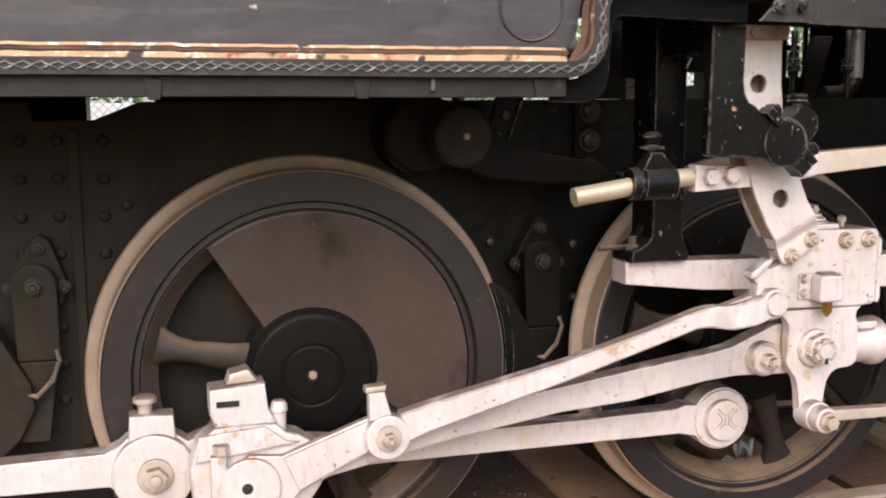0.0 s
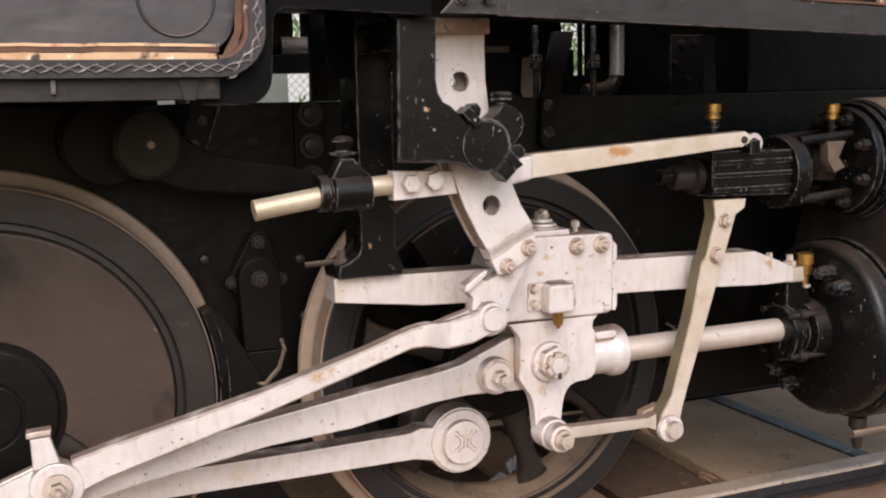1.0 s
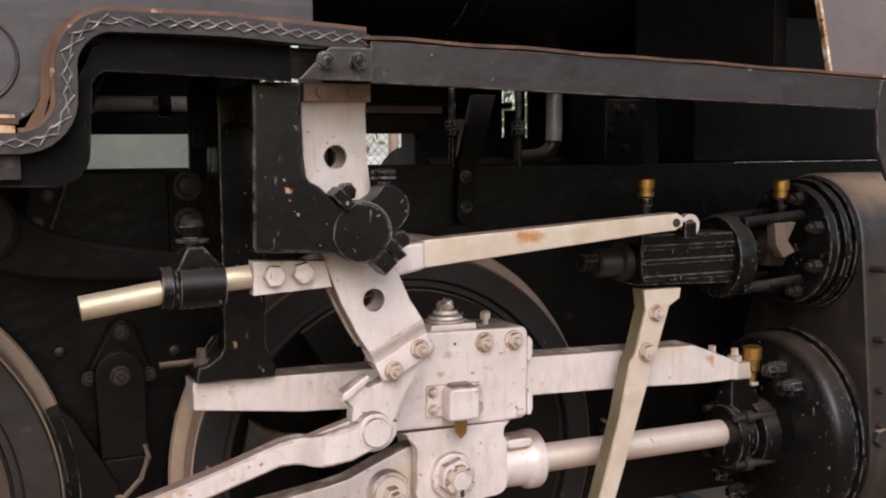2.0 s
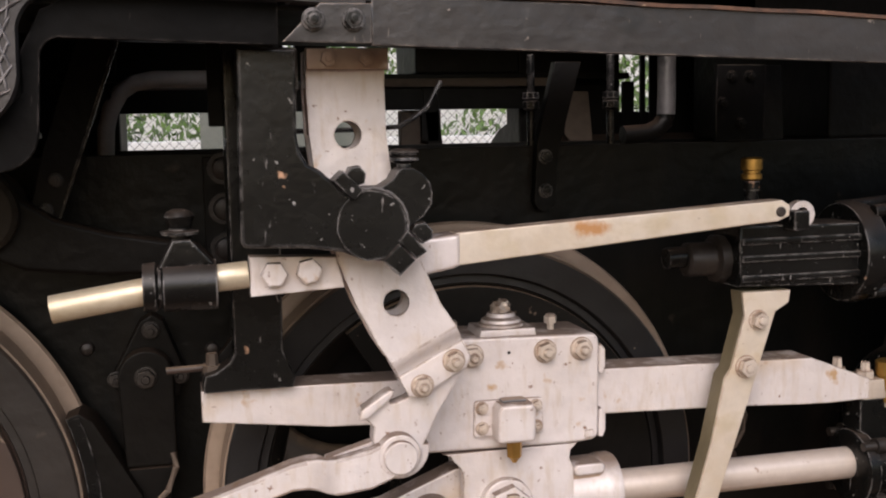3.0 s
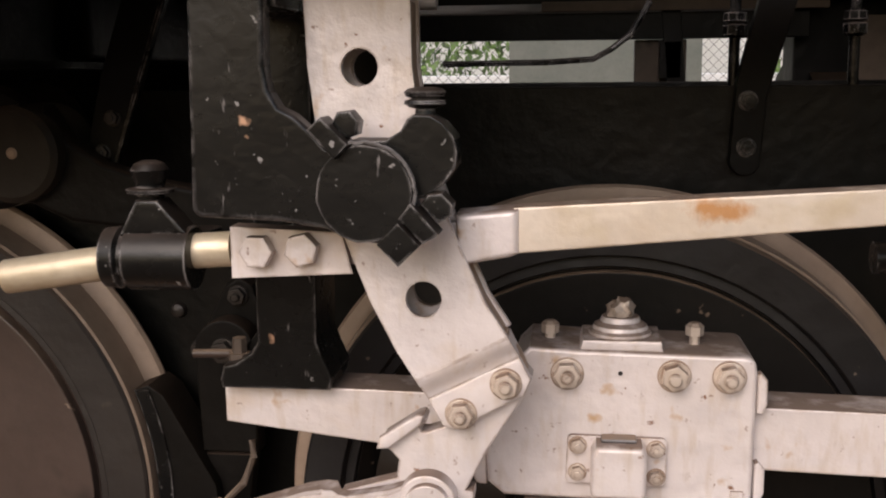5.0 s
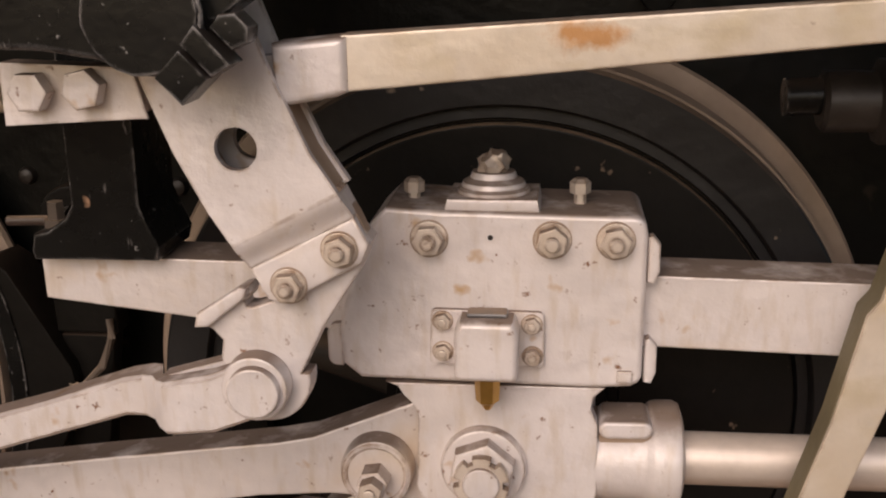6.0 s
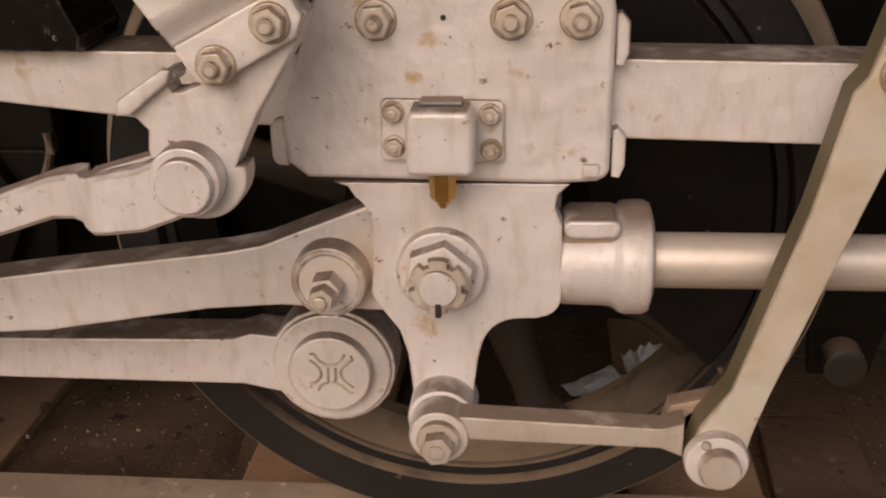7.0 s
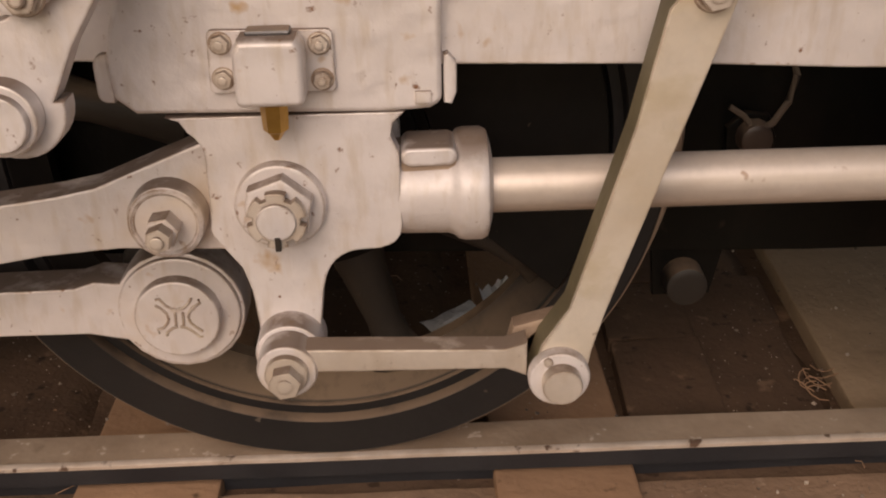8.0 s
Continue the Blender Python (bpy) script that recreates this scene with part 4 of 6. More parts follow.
part("column", prism([(-0.535, 0.968), (-0.532, 0.956), (-0.367, 0.956), (-0.362, 0.975), (-0.375, 1.005), (-0.384, 1.03), (-0.382, 1.20), (-0.382, 1.60), (-0.475, 1.60), (-0.475, 1.03), (-0.485, 1.012), (-0.51, 0.995), (-0.530, 0.990)], -0.47, -0.34, 0.006), BLACK, co)
# added plate that blocks the bright background beside the column
part("head_plate", box(-0.50, -0.38, -0.33, -0.312, 1.45, 1.625, 0.003), BLACK_MATT, co)
part("rib", prism([(-0.475, 1.01), (-0.528, 0.985), (-0.475, 1.05)], -0.42, -0.39, 0.003), BLACK_MATT, co)
part("pad_bolt", lathe("z", (-0.515, -0.43, 0), [(0.985, 0.018), (1.002, 0.018), (1.002, 0.012), (1.025, 0.011)], 6), SPOKE, co)
part("side_pin", tube([(-0.60, -0.40, 0.990), (-0.52, -0.40, 0.992)], 0.007), WHEEL, co)

# ---- expansion link ----
ln_ = thing("expansion_link", "silver-painted curved expansion link with two round holes", "valve gear link", (-0.2, -0.62, 1.2))
ends = [(1.573, -0.344, -0.209), (1.51, -0.345, -0.211), (1.43, -0.342, -0.210), (1.36, -0.334, -0.202), (1.29, -0.320, -0.184), (1.21, -0.299, -0.155), (1.13, -0.268, -0.119), (1.065, -0.235, -0.086), (1.03, -0.212, -0.068)]


def holed(y0, y1, name):
    """The link's side plate: left and right edges run down with its curve, and two holes go through it."""
    b = bmesh.new()
    left, right = [(x, z) for z, x, _ in ends], [(x, z) for z, _, x in ends]
    out = left[:-1] + [(-0.213, 1.030), (-0.2108, 1.0268), (-0.0913, 1.0868)] + right[::-1][2:]
    for yy in (y0, y1):
        loops = [out, arc(-0.276, 1.429, 0.0235, 0, 345, 23), arc(-0.199, 1.135, 0.0235, 0, 345, 23)]
        edges = []
        for lp in loops:
            vs = [b.verts.new((x, yy, z)) for x, z in lp]
            edges += [b.edges.new((vs[k], vs[(k + 1) % len(vs)])) for k in range(len(vs))]
        bmesh.ops.triangle_fill(b, use_beauty=True, use_dissolve=False, edges=edges)
    vs = b.verts[:]
    half = len(vs) // 2
    for loop0, m in ((0, len(out)), (len(out), 24), (len(out) + 24, 24)):
        for k in range(m):
            i, j = loop0 + k, loop0 + (k + 1) % m
            b.faces.new((vs[i], vs[j], vs[half + j], vs[half + i]))
    return part(name, finish(b), SILVER, ln_)


holed(-0.640, -0.629, "front_plate")
holed(-0.571, -0.560, "back_plate")
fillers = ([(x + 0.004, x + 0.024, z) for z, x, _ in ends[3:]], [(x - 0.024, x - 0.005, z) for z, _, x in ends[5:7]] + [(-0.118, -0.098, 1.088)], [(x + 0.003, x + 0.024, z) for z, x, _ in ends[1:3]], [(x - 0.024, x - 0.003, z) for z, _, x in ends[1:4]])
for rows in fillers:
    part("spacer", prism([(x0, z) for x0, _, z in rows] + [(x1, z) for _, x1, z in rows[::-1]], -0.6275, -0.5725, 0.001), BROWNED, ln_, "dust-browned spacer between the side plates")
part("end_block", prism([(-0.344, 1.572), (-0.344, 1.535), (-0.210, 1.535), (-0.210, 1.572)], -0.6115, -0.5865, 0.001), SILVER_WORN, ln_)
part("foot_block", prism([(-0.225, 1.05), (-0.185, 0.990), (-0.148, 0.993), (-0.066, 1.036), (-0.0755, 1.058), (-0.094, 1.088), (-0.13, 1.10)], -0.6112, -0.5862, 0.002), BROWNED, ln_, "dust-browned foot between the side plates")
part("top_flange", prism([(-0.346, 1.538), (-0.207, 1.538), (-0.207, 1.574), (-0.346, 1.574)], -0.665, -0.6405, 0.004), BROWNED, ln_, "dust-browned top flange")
for xs in (-0.31, -0.245):
    bolt(xs, 1.556, -0.665, 0.024, ln_, BROWNED, 15, 0.4, False)
part("cross_pivot", disc(-0.255, 1.281, -0.7, -0.641, 0.045), BLACK, ln_)
# arm bolted to the foot of the link, with its pin
arm = [(-0.196, 0.992), (-0.088, 1.062), (-0.060, 1.028), (-0.072, 0.998), (-0.120, 0.925), (-0.148, 0.868)] + arc(-0.192, 0.860, 0.054, 8, -110, 10) + [(-0.238, 0.862), (-0.243, 0.885), (-0.240, 0.906), (-0.250, 0.918), (-0.264, 0.927), (-0.260, 0.940), (-0.214, 0.970), (-0.205, 0.972), (-0.201, 0.966), (-0.203, 0.959), (-0.210, 0.954), (-0.208, 0.948), (-0.200, 0.948), (-0.180, 0.955), (-0.163, 0.966)]
ar = part("link_arm", prism(arm, -0.611, -0.575, 0.004), SILVER, ln_)
part("tab", prism([(-0.268, 0.925), (-0.264, 0.942), (-0.212, 0.975), (-0.203, 0.974), (-0.207, 0.961), (-0.252, 0.926)], -0.624, -0.6112, 0.004), SILVER, ar, "bent locking tab")
flange = [(-0.1968, 0.9990), (-0.0772, 1.0590), (-0.061, 1.028), (-0.070, 1.006), (-0.160, 0.957), (-0.178, 0.962)]
b = bmesh.new()
fold = []
for px, pz in ((-0.2108, 1.0268), (-0.0913, 1.0868)):
    rim = [(px + 0.0145 * k / 8, -0.6402 + 0.0128 * (3 * (k / 8) ** 2 - 2 * (k / 8) ** 3), pz - 0.0285 * k / 8) for k in range(9)]
    fold.append([b.verts.new(p) for p in rim + [(px + 0.0145, -0.5865, pz - 0.0285), (px, -0.5865, pz)]])
for k in range(11):
    b.faces.new((fold[0][k], fold[0][(k + 1) % 11], fold[1][(k + 1) % 11], fold[1][k]))
b.faces.new(fold[0])
b.faces.new(fold[1][::-1])
part("fold", finish(b), SILVER, ar)
part("arm_flange", prism(flange, -0.628, -0.6115, 0.005), SILVER, ar)
bolt(-0.153, 0.980, -0.628, 0.030, ar, SILVER_WORN, 5, 0.6)
bolt(-0.094, 1.022, -0.628, 0.030, ar, SILVER_WORN, 20, 0.6)

# ---- eccentric rod ----
RET = (-1.215, 0.544)
PIN = (-0.199, 0.857)
er = thing("eccentric_rod", "silver-painted eccentric rod with a forked front eye", "valve gear rod", (-0.7, -0.56, 0.7))
b = bmesh.new()
rings = []
for x, zc, hh, yf in ((-1.18, 0.560, 0.042, -0.485), (-1.10, 0.588, 0.037, -0.492), (-0.74, 0.690, 0.027, -0.530), (-0.5, 0.770, 0.024, -0.556), (-0.385, 0.811, 0.025, -0.568), (-0.358, 0.816, 0.027, -0.574), (-0.340, 0.819, 0.029, -0.588), (-0.326, 0.821, 0.031, -0.610), (-0.311, 0.824, 0.033, -0.627), (-0.295, 0.828, 0.034, -0.634), (-0.25, 0.836, 0.036, -0.636), (-0.208, 0.852, 0.036, -0.636)):
    th = 0.042 if x < -0.33 else 0.026
    s = 0.005
    rings.append([b.verts.new((x, y, z)) for y, z in ((yf + s, zc + hh), (yf, zc + hh - s), (yf, zc - hh + s), (yf + s, zc - hh), (yf + th, zc - hh), (yf + th, zc + hh))])
for p, q in zip(rings, rings[1:]):
    for k in range(6):
        b.faces.new((p[k], p[(k + 1) % 6], q[(k + 1) % 6], q[k]))
b.faces.new(rings[0])
b.faces.new(rings[-1][::-1])
part("shank", finish(b), SILVER, er)
part("back_fork", prism([(-0.325, 0.792), (-0.22, 0.820), (-0.22, 0.880), (-0.325, 0.850)], -0.5865, -0.560, 0.003), SILVER, er)
part("front_eye", disc(*PIN, -0.637, -0.6115, 0.0395, 0.004, 40), SILVER, er)
part("back_eye", disc(*PIN, -0.5865, -0.560, 0.042, 0.004, 40), SILVER, er)
part("pin", disc(PIN[0] + 0.001, PIN[1] - 0.001, -0.648, -0.637, 0.031, 0.004, 36), SILVER, er, "plain round pin head")
part("rear_eye", disc(*RET, -0.492, -0.4535, 0.060, 0.008, 40), SILVER, er)
part("oil_boss", prism([(-1.262, 0.59), (-1.264, 0.664), (-1.222, 0.666), (-1.202, 0.595)], -0.486, -0.455, 0.005), SILVER, er)
part("oil_lid", prism([(-1.272, 0.665), (-1.270, 0.679), (-1.218, 0.682), (-1.220, 0.667)], -0.489, -0.452, 0.003), SILVER_WORN, er)
part("washer", disc(*RET, -0.500, -0.492, 0.034, 0.003), SILVER_WORN, er)
bolt(*RET, -0.500, 0.034, er, SILVER_WORN, 10, 0.8, False, "nut")

# ---- return crank ----
CP = (REAR_X + CRANK[0], AXLE_Z + CRANK[1])
rc = thing("return_crank", "silver-painted return crank arm", "crank arm", (CP[0], -0.48, CP[1]))
part("arm", prism([(-1.60, 0.40), (-1.56, 0.36), (-1.46, 0.38), (-1.43, 0.425), (-1.25, 0.500), (-1.20, 0.50), (-1.17, 0.545), (-1.20, 0.60), (-1.26, 0.590), (-1.48, 0.512), (-1.56, 0.520), (-1.62, 0.48)], -0.453, -0.428, 0.006), SILVER, rc)
part("arm_step", prism([(-1.478, 0.508), (-1.440, 0.420), (-1.258, 0.505), (-1.262, 0.584)], -0.462, -0.4532, 0.003), SILVER, rc)
part("crank_eye", disc(CP[0] - 0.005, CP[1], -0.466, -0.4535, 0.078, 0.006, 44), SILVER, rc)
part("centre_hole", disc(CP[0] - 0.012, CP[1] + 0.002, -0.4676, -0.4662, 0.014, 0.0005, 20), DARK_BOLT, rc, "dark centre hole")
part("clamp_block", box(CP[0] - 0.10, CP[0] - 0.06, -0.462, -0.43, CP[1] - 0.07, CP[1] + 0.09, 0.006), SILVER, rc)

# ---- connecting rod ----
GUD = (0.050, 0.683)
cr = thing("connecting_rod", "silver-painted connecting rod with a strapped big end", "connecting rod", (-0.7, -0.42, 0.55))
out = [(-1.47, 0.53), (-1.40, 0.510), (-1.01, 0.575), (-0.71, 0.618), (-0.485, 0.650), (-0.24, 0.682), (-0.19, 0.692), (-0.045, 0.750), (0.10, 0.76), (0.14, 0.70), (0.12, 0.60), (-0.02, 0.599), (-0.17, 0.605), (-0.27, 0.597), (-0.50, 0.559), (-0.71, 0.545), (-1.01, 0.502), (-1.36, 0.43), (-1.47, 0.36)]
part("shank", prism(out, -0.418, -0.360, 0.006), SILVER, cr)
be = [(-1.66, 0.33), (-1.70, 0.40), (-1.705, 0.49), (-1.685, 0.555), (-1.640, 0.590), (-1.57, 0.600), (-1.49, 0.590), (-1.465, 0.565), (-1.43, 0.555), (-1.375, 0.515), (-1.375, 0.42), (-1.43, 0.34), (-1.56, 0.30)]
bg = part("big_end", prism(be, -0.4275, -0.340, 0.010, 3), SILVER, cr)
part("big_end_step", prism([(-1.69, 0.508), (-1.68, 0.575), (-1.52, 0.588), (-1.465, 0.545), (-1.43, 0.540)], -0.440, -0.428, 0.005), SILVER, bg)
part("oil_box", prism([(-1.640, 0.592), (-1.652, 0.625), (-1.652, 0.690), (-1.515, 0.698), (-1.508, 0.630), (-1.487, 0.592)], -0.436, -0.345, 0.007), SILVER, bg)
part("oil_window", box(-1.636, -1.580, -0.4395, -0.4365, 0.645, 0.660, 0.001), DARK_BOLT, bg, "dark slot in the oil box")
part("oil_cap", prism([(-1.61, 0.696), (-1.60, 0.725), (-1.555, 0.735), (-1.53, 0.70)], -0.425, -0.36, 0.008), SILVER_WORN, bg)
part("oil_cup", lathe("z", (-1.478, -0.395, 0), [(0.555, 0.017), (0.610, 0.019), (0.614, 0.023), (0.630, 0.021), (0.640, 0.015)], 14), SILVER, bg)
part("wedge_bolt", lathe("z", (-1.630, -0.452, 0), [(0.508, 0.013), (0.53, 0.013), (0.53, 0.02), (0.555, 0.02)], 6), SILVER_WORN, bg)
part("collar", disc(-0.097, 0.655, -0.450, -0.4185, 0.050, 0.008, 40), SILVER, cr)
part("collar_rim", ring_lathe("y", (-0.097, 0, 0.655), [(-0.4505, 0.038), (-0.454, 0.042), (-0.4505, 0.047)], 36), SILVER, cr)
bolt(-0.097, 0.654, -0.450, 0.038, cr, SILVER, 8, 0.0, False, "nut", "", 0.030)
bolt(-0.097, 0.654, -0.480, 0.029, cr, SILVER_WORN, 20, 0.5, False, "nut", "", 0.022)

# ---- coupling rod ----
FP = (FRONT_X + CRANK[0], AXLE_Z + CRANK[1])
cp = thing("coupling_rod", "silver-painted coupling rod joining the driving wheels", "coupling rod", (-0.8, -0.28, 0.42))
out = arc(FP[0], FP[1], 0.096, 150, -150, 20) + [(FP[0] - 0.14, FP[1] - 0.036), (-0.6, 0.403), (-1.20, 0.405), (-1.40, 0.395), (-1.46, 0.35), (-1.62, 0.35), (-1.68, 0.39)] + arc(-1.79, 0.447, 0.100, -40, -130, 6) + [(-1.90, 0.415), (-2.3, 0.422), (-4.2, 0.422), (-4.2, 0.498), (-2.3, 0.500), (-1.91, 0.505)] + arc(-1.79, 0.447, 0.112, 138, 60, 6) + [(-1.70, 0.520), (-1.66, 0.535), (-1.56, 0.55), (-1.45, 0.53), (-1.40, 0.498), (-1.2, 0.474), (-0.6, 0.474), (FP[0] - 0.15, FP[1] + 0.042), (FP[0] - 0.12, FP[1] + 0.052)]
part("rod", prism(out, -0.285, -0.215, 0.005, 2), SILVER, cp)
part("front_boss", disc(*FP, -0.292, -0.2855, 0.090, 0.006, 48), SILVER, cp)
cap_ = part("front_cap", disc(*FP, -0.312, -0.292, 0.063, 0.006, 48), SILVER, cp, "round cap with a cross-shaped mark")
for k, (turn_, reach_, fork) in enumerate(((47, 0.041, 0.008), (136, 0.040, 0.007), (222, 0.036, 0.009), (318, 0.042, 0.006))):
    a = radians(turn_)
    ux, uz = math.cos(a), math.sin(a)
    at = lambda r, o: (FP[0] + 0.003 + ux * r - uz * o, -0.3125, FP[1] + 0.003 + uz * r + ux * o)
    q = tube([at(0.010, -0.010), at(0.017, -0.006), at(0.027, -0.0045), at(reach_, -fork), at(reach_ + 0.003, -fork * 0.3)], 0.0022, 8)
    tube([at(0.012, 0.009), at(0.018, 0.005), at(0.029, 0.004), at(reach_ - 0.002, fork * 0.8)], 0.0022, 8, q)
    part("cap_mark", q, STAINED if k == 3 else SILVER_WORN, cap_)
for dx in (-0.005, 0.006):
    part("cap_mark", tube([(FP[0] + 0.003 + dx, -0.3125, FP[1] - 0.009), (FP[0] + 0.004 + dx, -0.3125, FP[1] + 0.013)], 0.0022, 8), SILVER_WORN, cap_)
part("knuckle", disc(-1.79, 0.447, -0.315, -0.2855, 0.105, 0.008, 44), SILVER, cp)
part("knuckle_washer", disc(-1.787, 0.445, -0.326, -0.315, 0.046, 0.004, 36), SILVER_WORN, cp)
bolt(-1.787, 0.445, -0.326, 0.055, cp, SILVER_WORN, 12, 0.5, False, "nut")
part("knuckle_oil_box", prism([(-1.85, 0.53), (-1.845, 0.602), (-1.735, 0.598), (-1.73, 0.53)], -0.30, -0.23, 0.008), SILVER, cp)
part("knuckle_plug", lathe("z", (-1.805, -0.265, 0), [(0.60, 0.018), (0.626, 0.018), (0.628, 0.030), (0.641, 0.030), (0.646, 0.022)], 16), SILVER_WORN, cp)

# ---- crosshead ----
XF = -0.465
xh = thing("crosshead", "silver-painted crosshead with bolted cover and oil box", "crosshead", (0.06, -0.45, 0.8))
top = [(-0.132, 0.822), (-0.108, 0.802), (0.190, 0.796), (0.236, 0.799)] + arc(0.236, 0.815, 0.014, -70, 0, 4) + [(0.252, 0.998)] + arc(0.234, 1.004, 0.017, 0, 90, 5) + [(0.0, 1.026), (-0.070, 1.030), (-0.090, 1.010), (-0.128, 0.90), (-0.134, 0.87)]
hd = part("head", prism(top, XF, -0.315, 0.007, 3), SILVER, xh)
for xs, tn in ((-0.016, 4), (0.136, 20), (0.213, 12)):
    bolt(xs, 0.991, XF, 0.034, hd, SILVER_WORN, tn, 0.7)
part("grease_hole", disc(0.06, 0.993, XF - 0.0006, XF + 0.002, 0.0035, 0.0003, 12), DARK_BOLT, hd)
low = [(-0.078, 0.7955), (-0.062, 0.790)] + arc(-0.078, 0.742, 0.042, 62, 0, 8)[1:] + [(-0.037, 0.70), (-0.038, 0.664)] + arc(0.0, 0.655, 0.040, 180, 218, 4)[1:] + [(-0.006, 0.594), (0.003, 0.560), (0.008, 0.50), (0.086, 0.50), (0.093, 0.556)] + arc(0.146, 0.566, 0.049, 176, 92, 8)[1:] + [(0.168, 0.616)] + arc(0.166, 0.648, 0.032, -60, -4, 5) + [(0.197, 0.675), (0.197, 0.742), (0.188, 0.765), (0.191, 0.781), (0.206, 0.7955)]
wb = part("web", prism(low, XF + 0.004, -0.43, 0.004), SILVER, xh)
part("web_back", prism([(x, z) for x, z in low if z > 0.59], -0.362, -0.335, 0.004), SILVER, xh)
part("gudgeon_collar", disc(*GUD, XF - 0.012, XF + 0.004, 0.056, 0.006, 44), SILVER, wb)
part("gudgeon_nut", hexa(GUD[0], GUD[1] + 0.004, XF - 0.038, XF - 0.012, 0.078, 20), SILVER, wb)
castle = []
for k in range(6):
    castle += arc(GUD[0], GUD[1], 0.036, 60 * k + 8, 60 * k + 48, 4) + arc(GUD[0], GUD[1], 0.0285, 60 * k + 50, 60 * k + 66, 2)
part("castle_nut", prism(castle, XF - 0.053, XF - 0.0385, 0.002), SILVER_WORN, wb)
part("pin_end", disc(*GUD, XF - 0.058, XF - 0.0525, 0.024, 0.003, 28), SILVER, wb)
part("split_pin", box(GUD[0] - 0.003, GUD[0] + 0.004, XF - 0.060, XF - 0.052, GUD[1] - 0.036, GUD[1] - 0.018, 0.001), DARK_BOLT, wb)
ob_ = part("oil_plate", prism(arc(-0.008, 0.895, 0.007, 180, 90, 3) + arc(0.120, 0.893, 0.007, 90, 0, 3) + arc(0.121, 0.833, 0.007, 0, -90, 3) + arc(-0.010, 0.835, 0.007, -90, -180, 3), XF - 0.009, XF - 0.0002, 0.002), SILVER, xh)
for xs, zz in ((0.000, 0.887), (0.112, 0.884), (0.000, 0.846), (0.113, 0.842)):
    bolt(xs, zz, XF - 0.009, 0.019, ob_, SILVER_WORN, 15, 0.4)
part("oil_box", prism(arc(0.027, 0.833, 0.008, 180, 270, 4) + arc(0.088, 0.833, 0.008, 270, 360, 4) + [(0.097, 0.888), (0.090, 0.902), (0.026, 0.902), (0.019, 0.888)], XF - 0.060, XF - 0.0095, 0.008, 3), SILVER, ob_)
part("oil_lid", box(0.033, 0.083, XF - 0.040, XF - 0.014, 0.9015, 0.908, 0.003), CHECKER, ob_, "dull steel lid")
part("brass_tip", lathe("z", (0.058, XF - 0.036, 0), [(0.780, 0.004), (0.789, 0.010), (0.792, 0.0145), (0.806, 0.0155), (0.8245, 0.016)], 6), BRASS, ob_, "brass drain plug")
# top fittings
part("top_pad", prism([(0.001, 1.0225), (0.121, 1.0225), (0.118, 1.0395), (0.006, 1.0395)], -0.458, -0.36, 0.004), SILVER, hd)
part("top_cup", lathe("z", (0.061, -0.408, 0), [(1.0395, 0.046), (1.044, 0.046), (1.047, 0.041), (1.053, 0.039), (1.058, 0.030), (1.0655, 0.027)], 28), SILVER, hd)
lump = bmesh.new()
bmesh.ops.create_icosphere(lump, subdivisions=3, radius=0.020)
for v in lump.verts:
    k = 1 + 0.35 * noise.noise(v.co * 95) + 0.2 * noise.noise(v.co * 210)
    v.co = (0.062 + v.co.x * k, -0.408 + v.co.y * k, 1.074 + v.co.z * k * 0.95)
part("top_nut", lump, SILVER_WORN, hd, "crumpled paint-clogged grease nipple")
for xs in (-0.042, 0.170):
    part("top_bolt", lathe("z", (xs, -0.40, 0), [(1.0265 if xs < 0 else 1.020, 0.008), (1.036, 0.008), (1.036, 0.0135), (1.050, 0.0135), (1.055, 0.008)], 6), SILVER_WORN, hd)
for zz in (0.965, 0.832):
    part("side_clip", prism([(0.2525, zz - 0.028), (0.262, zz - 0.030), (0.268, zz - 0.015), (0.268, zz + 0.02), (0.258, zz + 0.032), (0.2525, zz + 0.03)], -0.46, -0.44, 0.004), SILVER, hd)
part("corner_lug", box(0.218, 0.238, XF - 0.004, XF + 0.004, 0.806, 0.822, 0.002), SILVER, hd)
part("rear_ear", prism([(-0.1345, 0.812), (-0.1345, 0.872)] + arc(-0.140, 0.858, 0.014, 80, 180, 4) + arc(-0.142, 0.824, 0.012, 180, 280, 4), -0.45, -0.40, 0.005, 3), SILVER, hd)
# piston rod socket
part("socket", lathe("x", (0, -0.40, 0.676), [(0.170, 0.058), (0.185, 0.060), (0.20, 0.062), (0.256, 0.063), (0.264, 0.066), (0.269, 0.071), (0.277, 0.073), (0.298, 0.073), (0.306, 0.069), (0.311, 0.052), (0.313, 0.04)], 48), SILVER, xh)
cot = []
for k in range(20):
    a = 2 * math.pi * k / 20
    cot.append((0.233 + (0.022 if math.cos(a) > 0 else -0.022) + 0.0125 * math.cos(a), 0.735 + 0.0125 * math.sin(a)))
part("cotter", prism(cot, -0.458, -0.39, 0.005, 3), SILVER, xh, "rounded cotter wedge")
# cotter outline again, lower and brown, in place of the recess's shade
part("cotter_slot", prism([(x, z - 0.014) for x, z in cot], -0.449, -0.40, 0.001), BROWNED, xh, "brown shape for the dark recess under the cotter")
part("drop_arm_boss", disc(0.048, 0.487, -0.50, -0.44, 0.044, 0.004, 36), SILVER, xh)

pr = thing("piston_rod", "bright round piston rod", "piston rod", (0.6, -0.40, 0.67))
part("rod", lathe("x", (0, -0.40, 0.672), [(0.309, 0.034), (0.311, 0.0355), (0.884, 0.0355)], 40), ROD, pr)

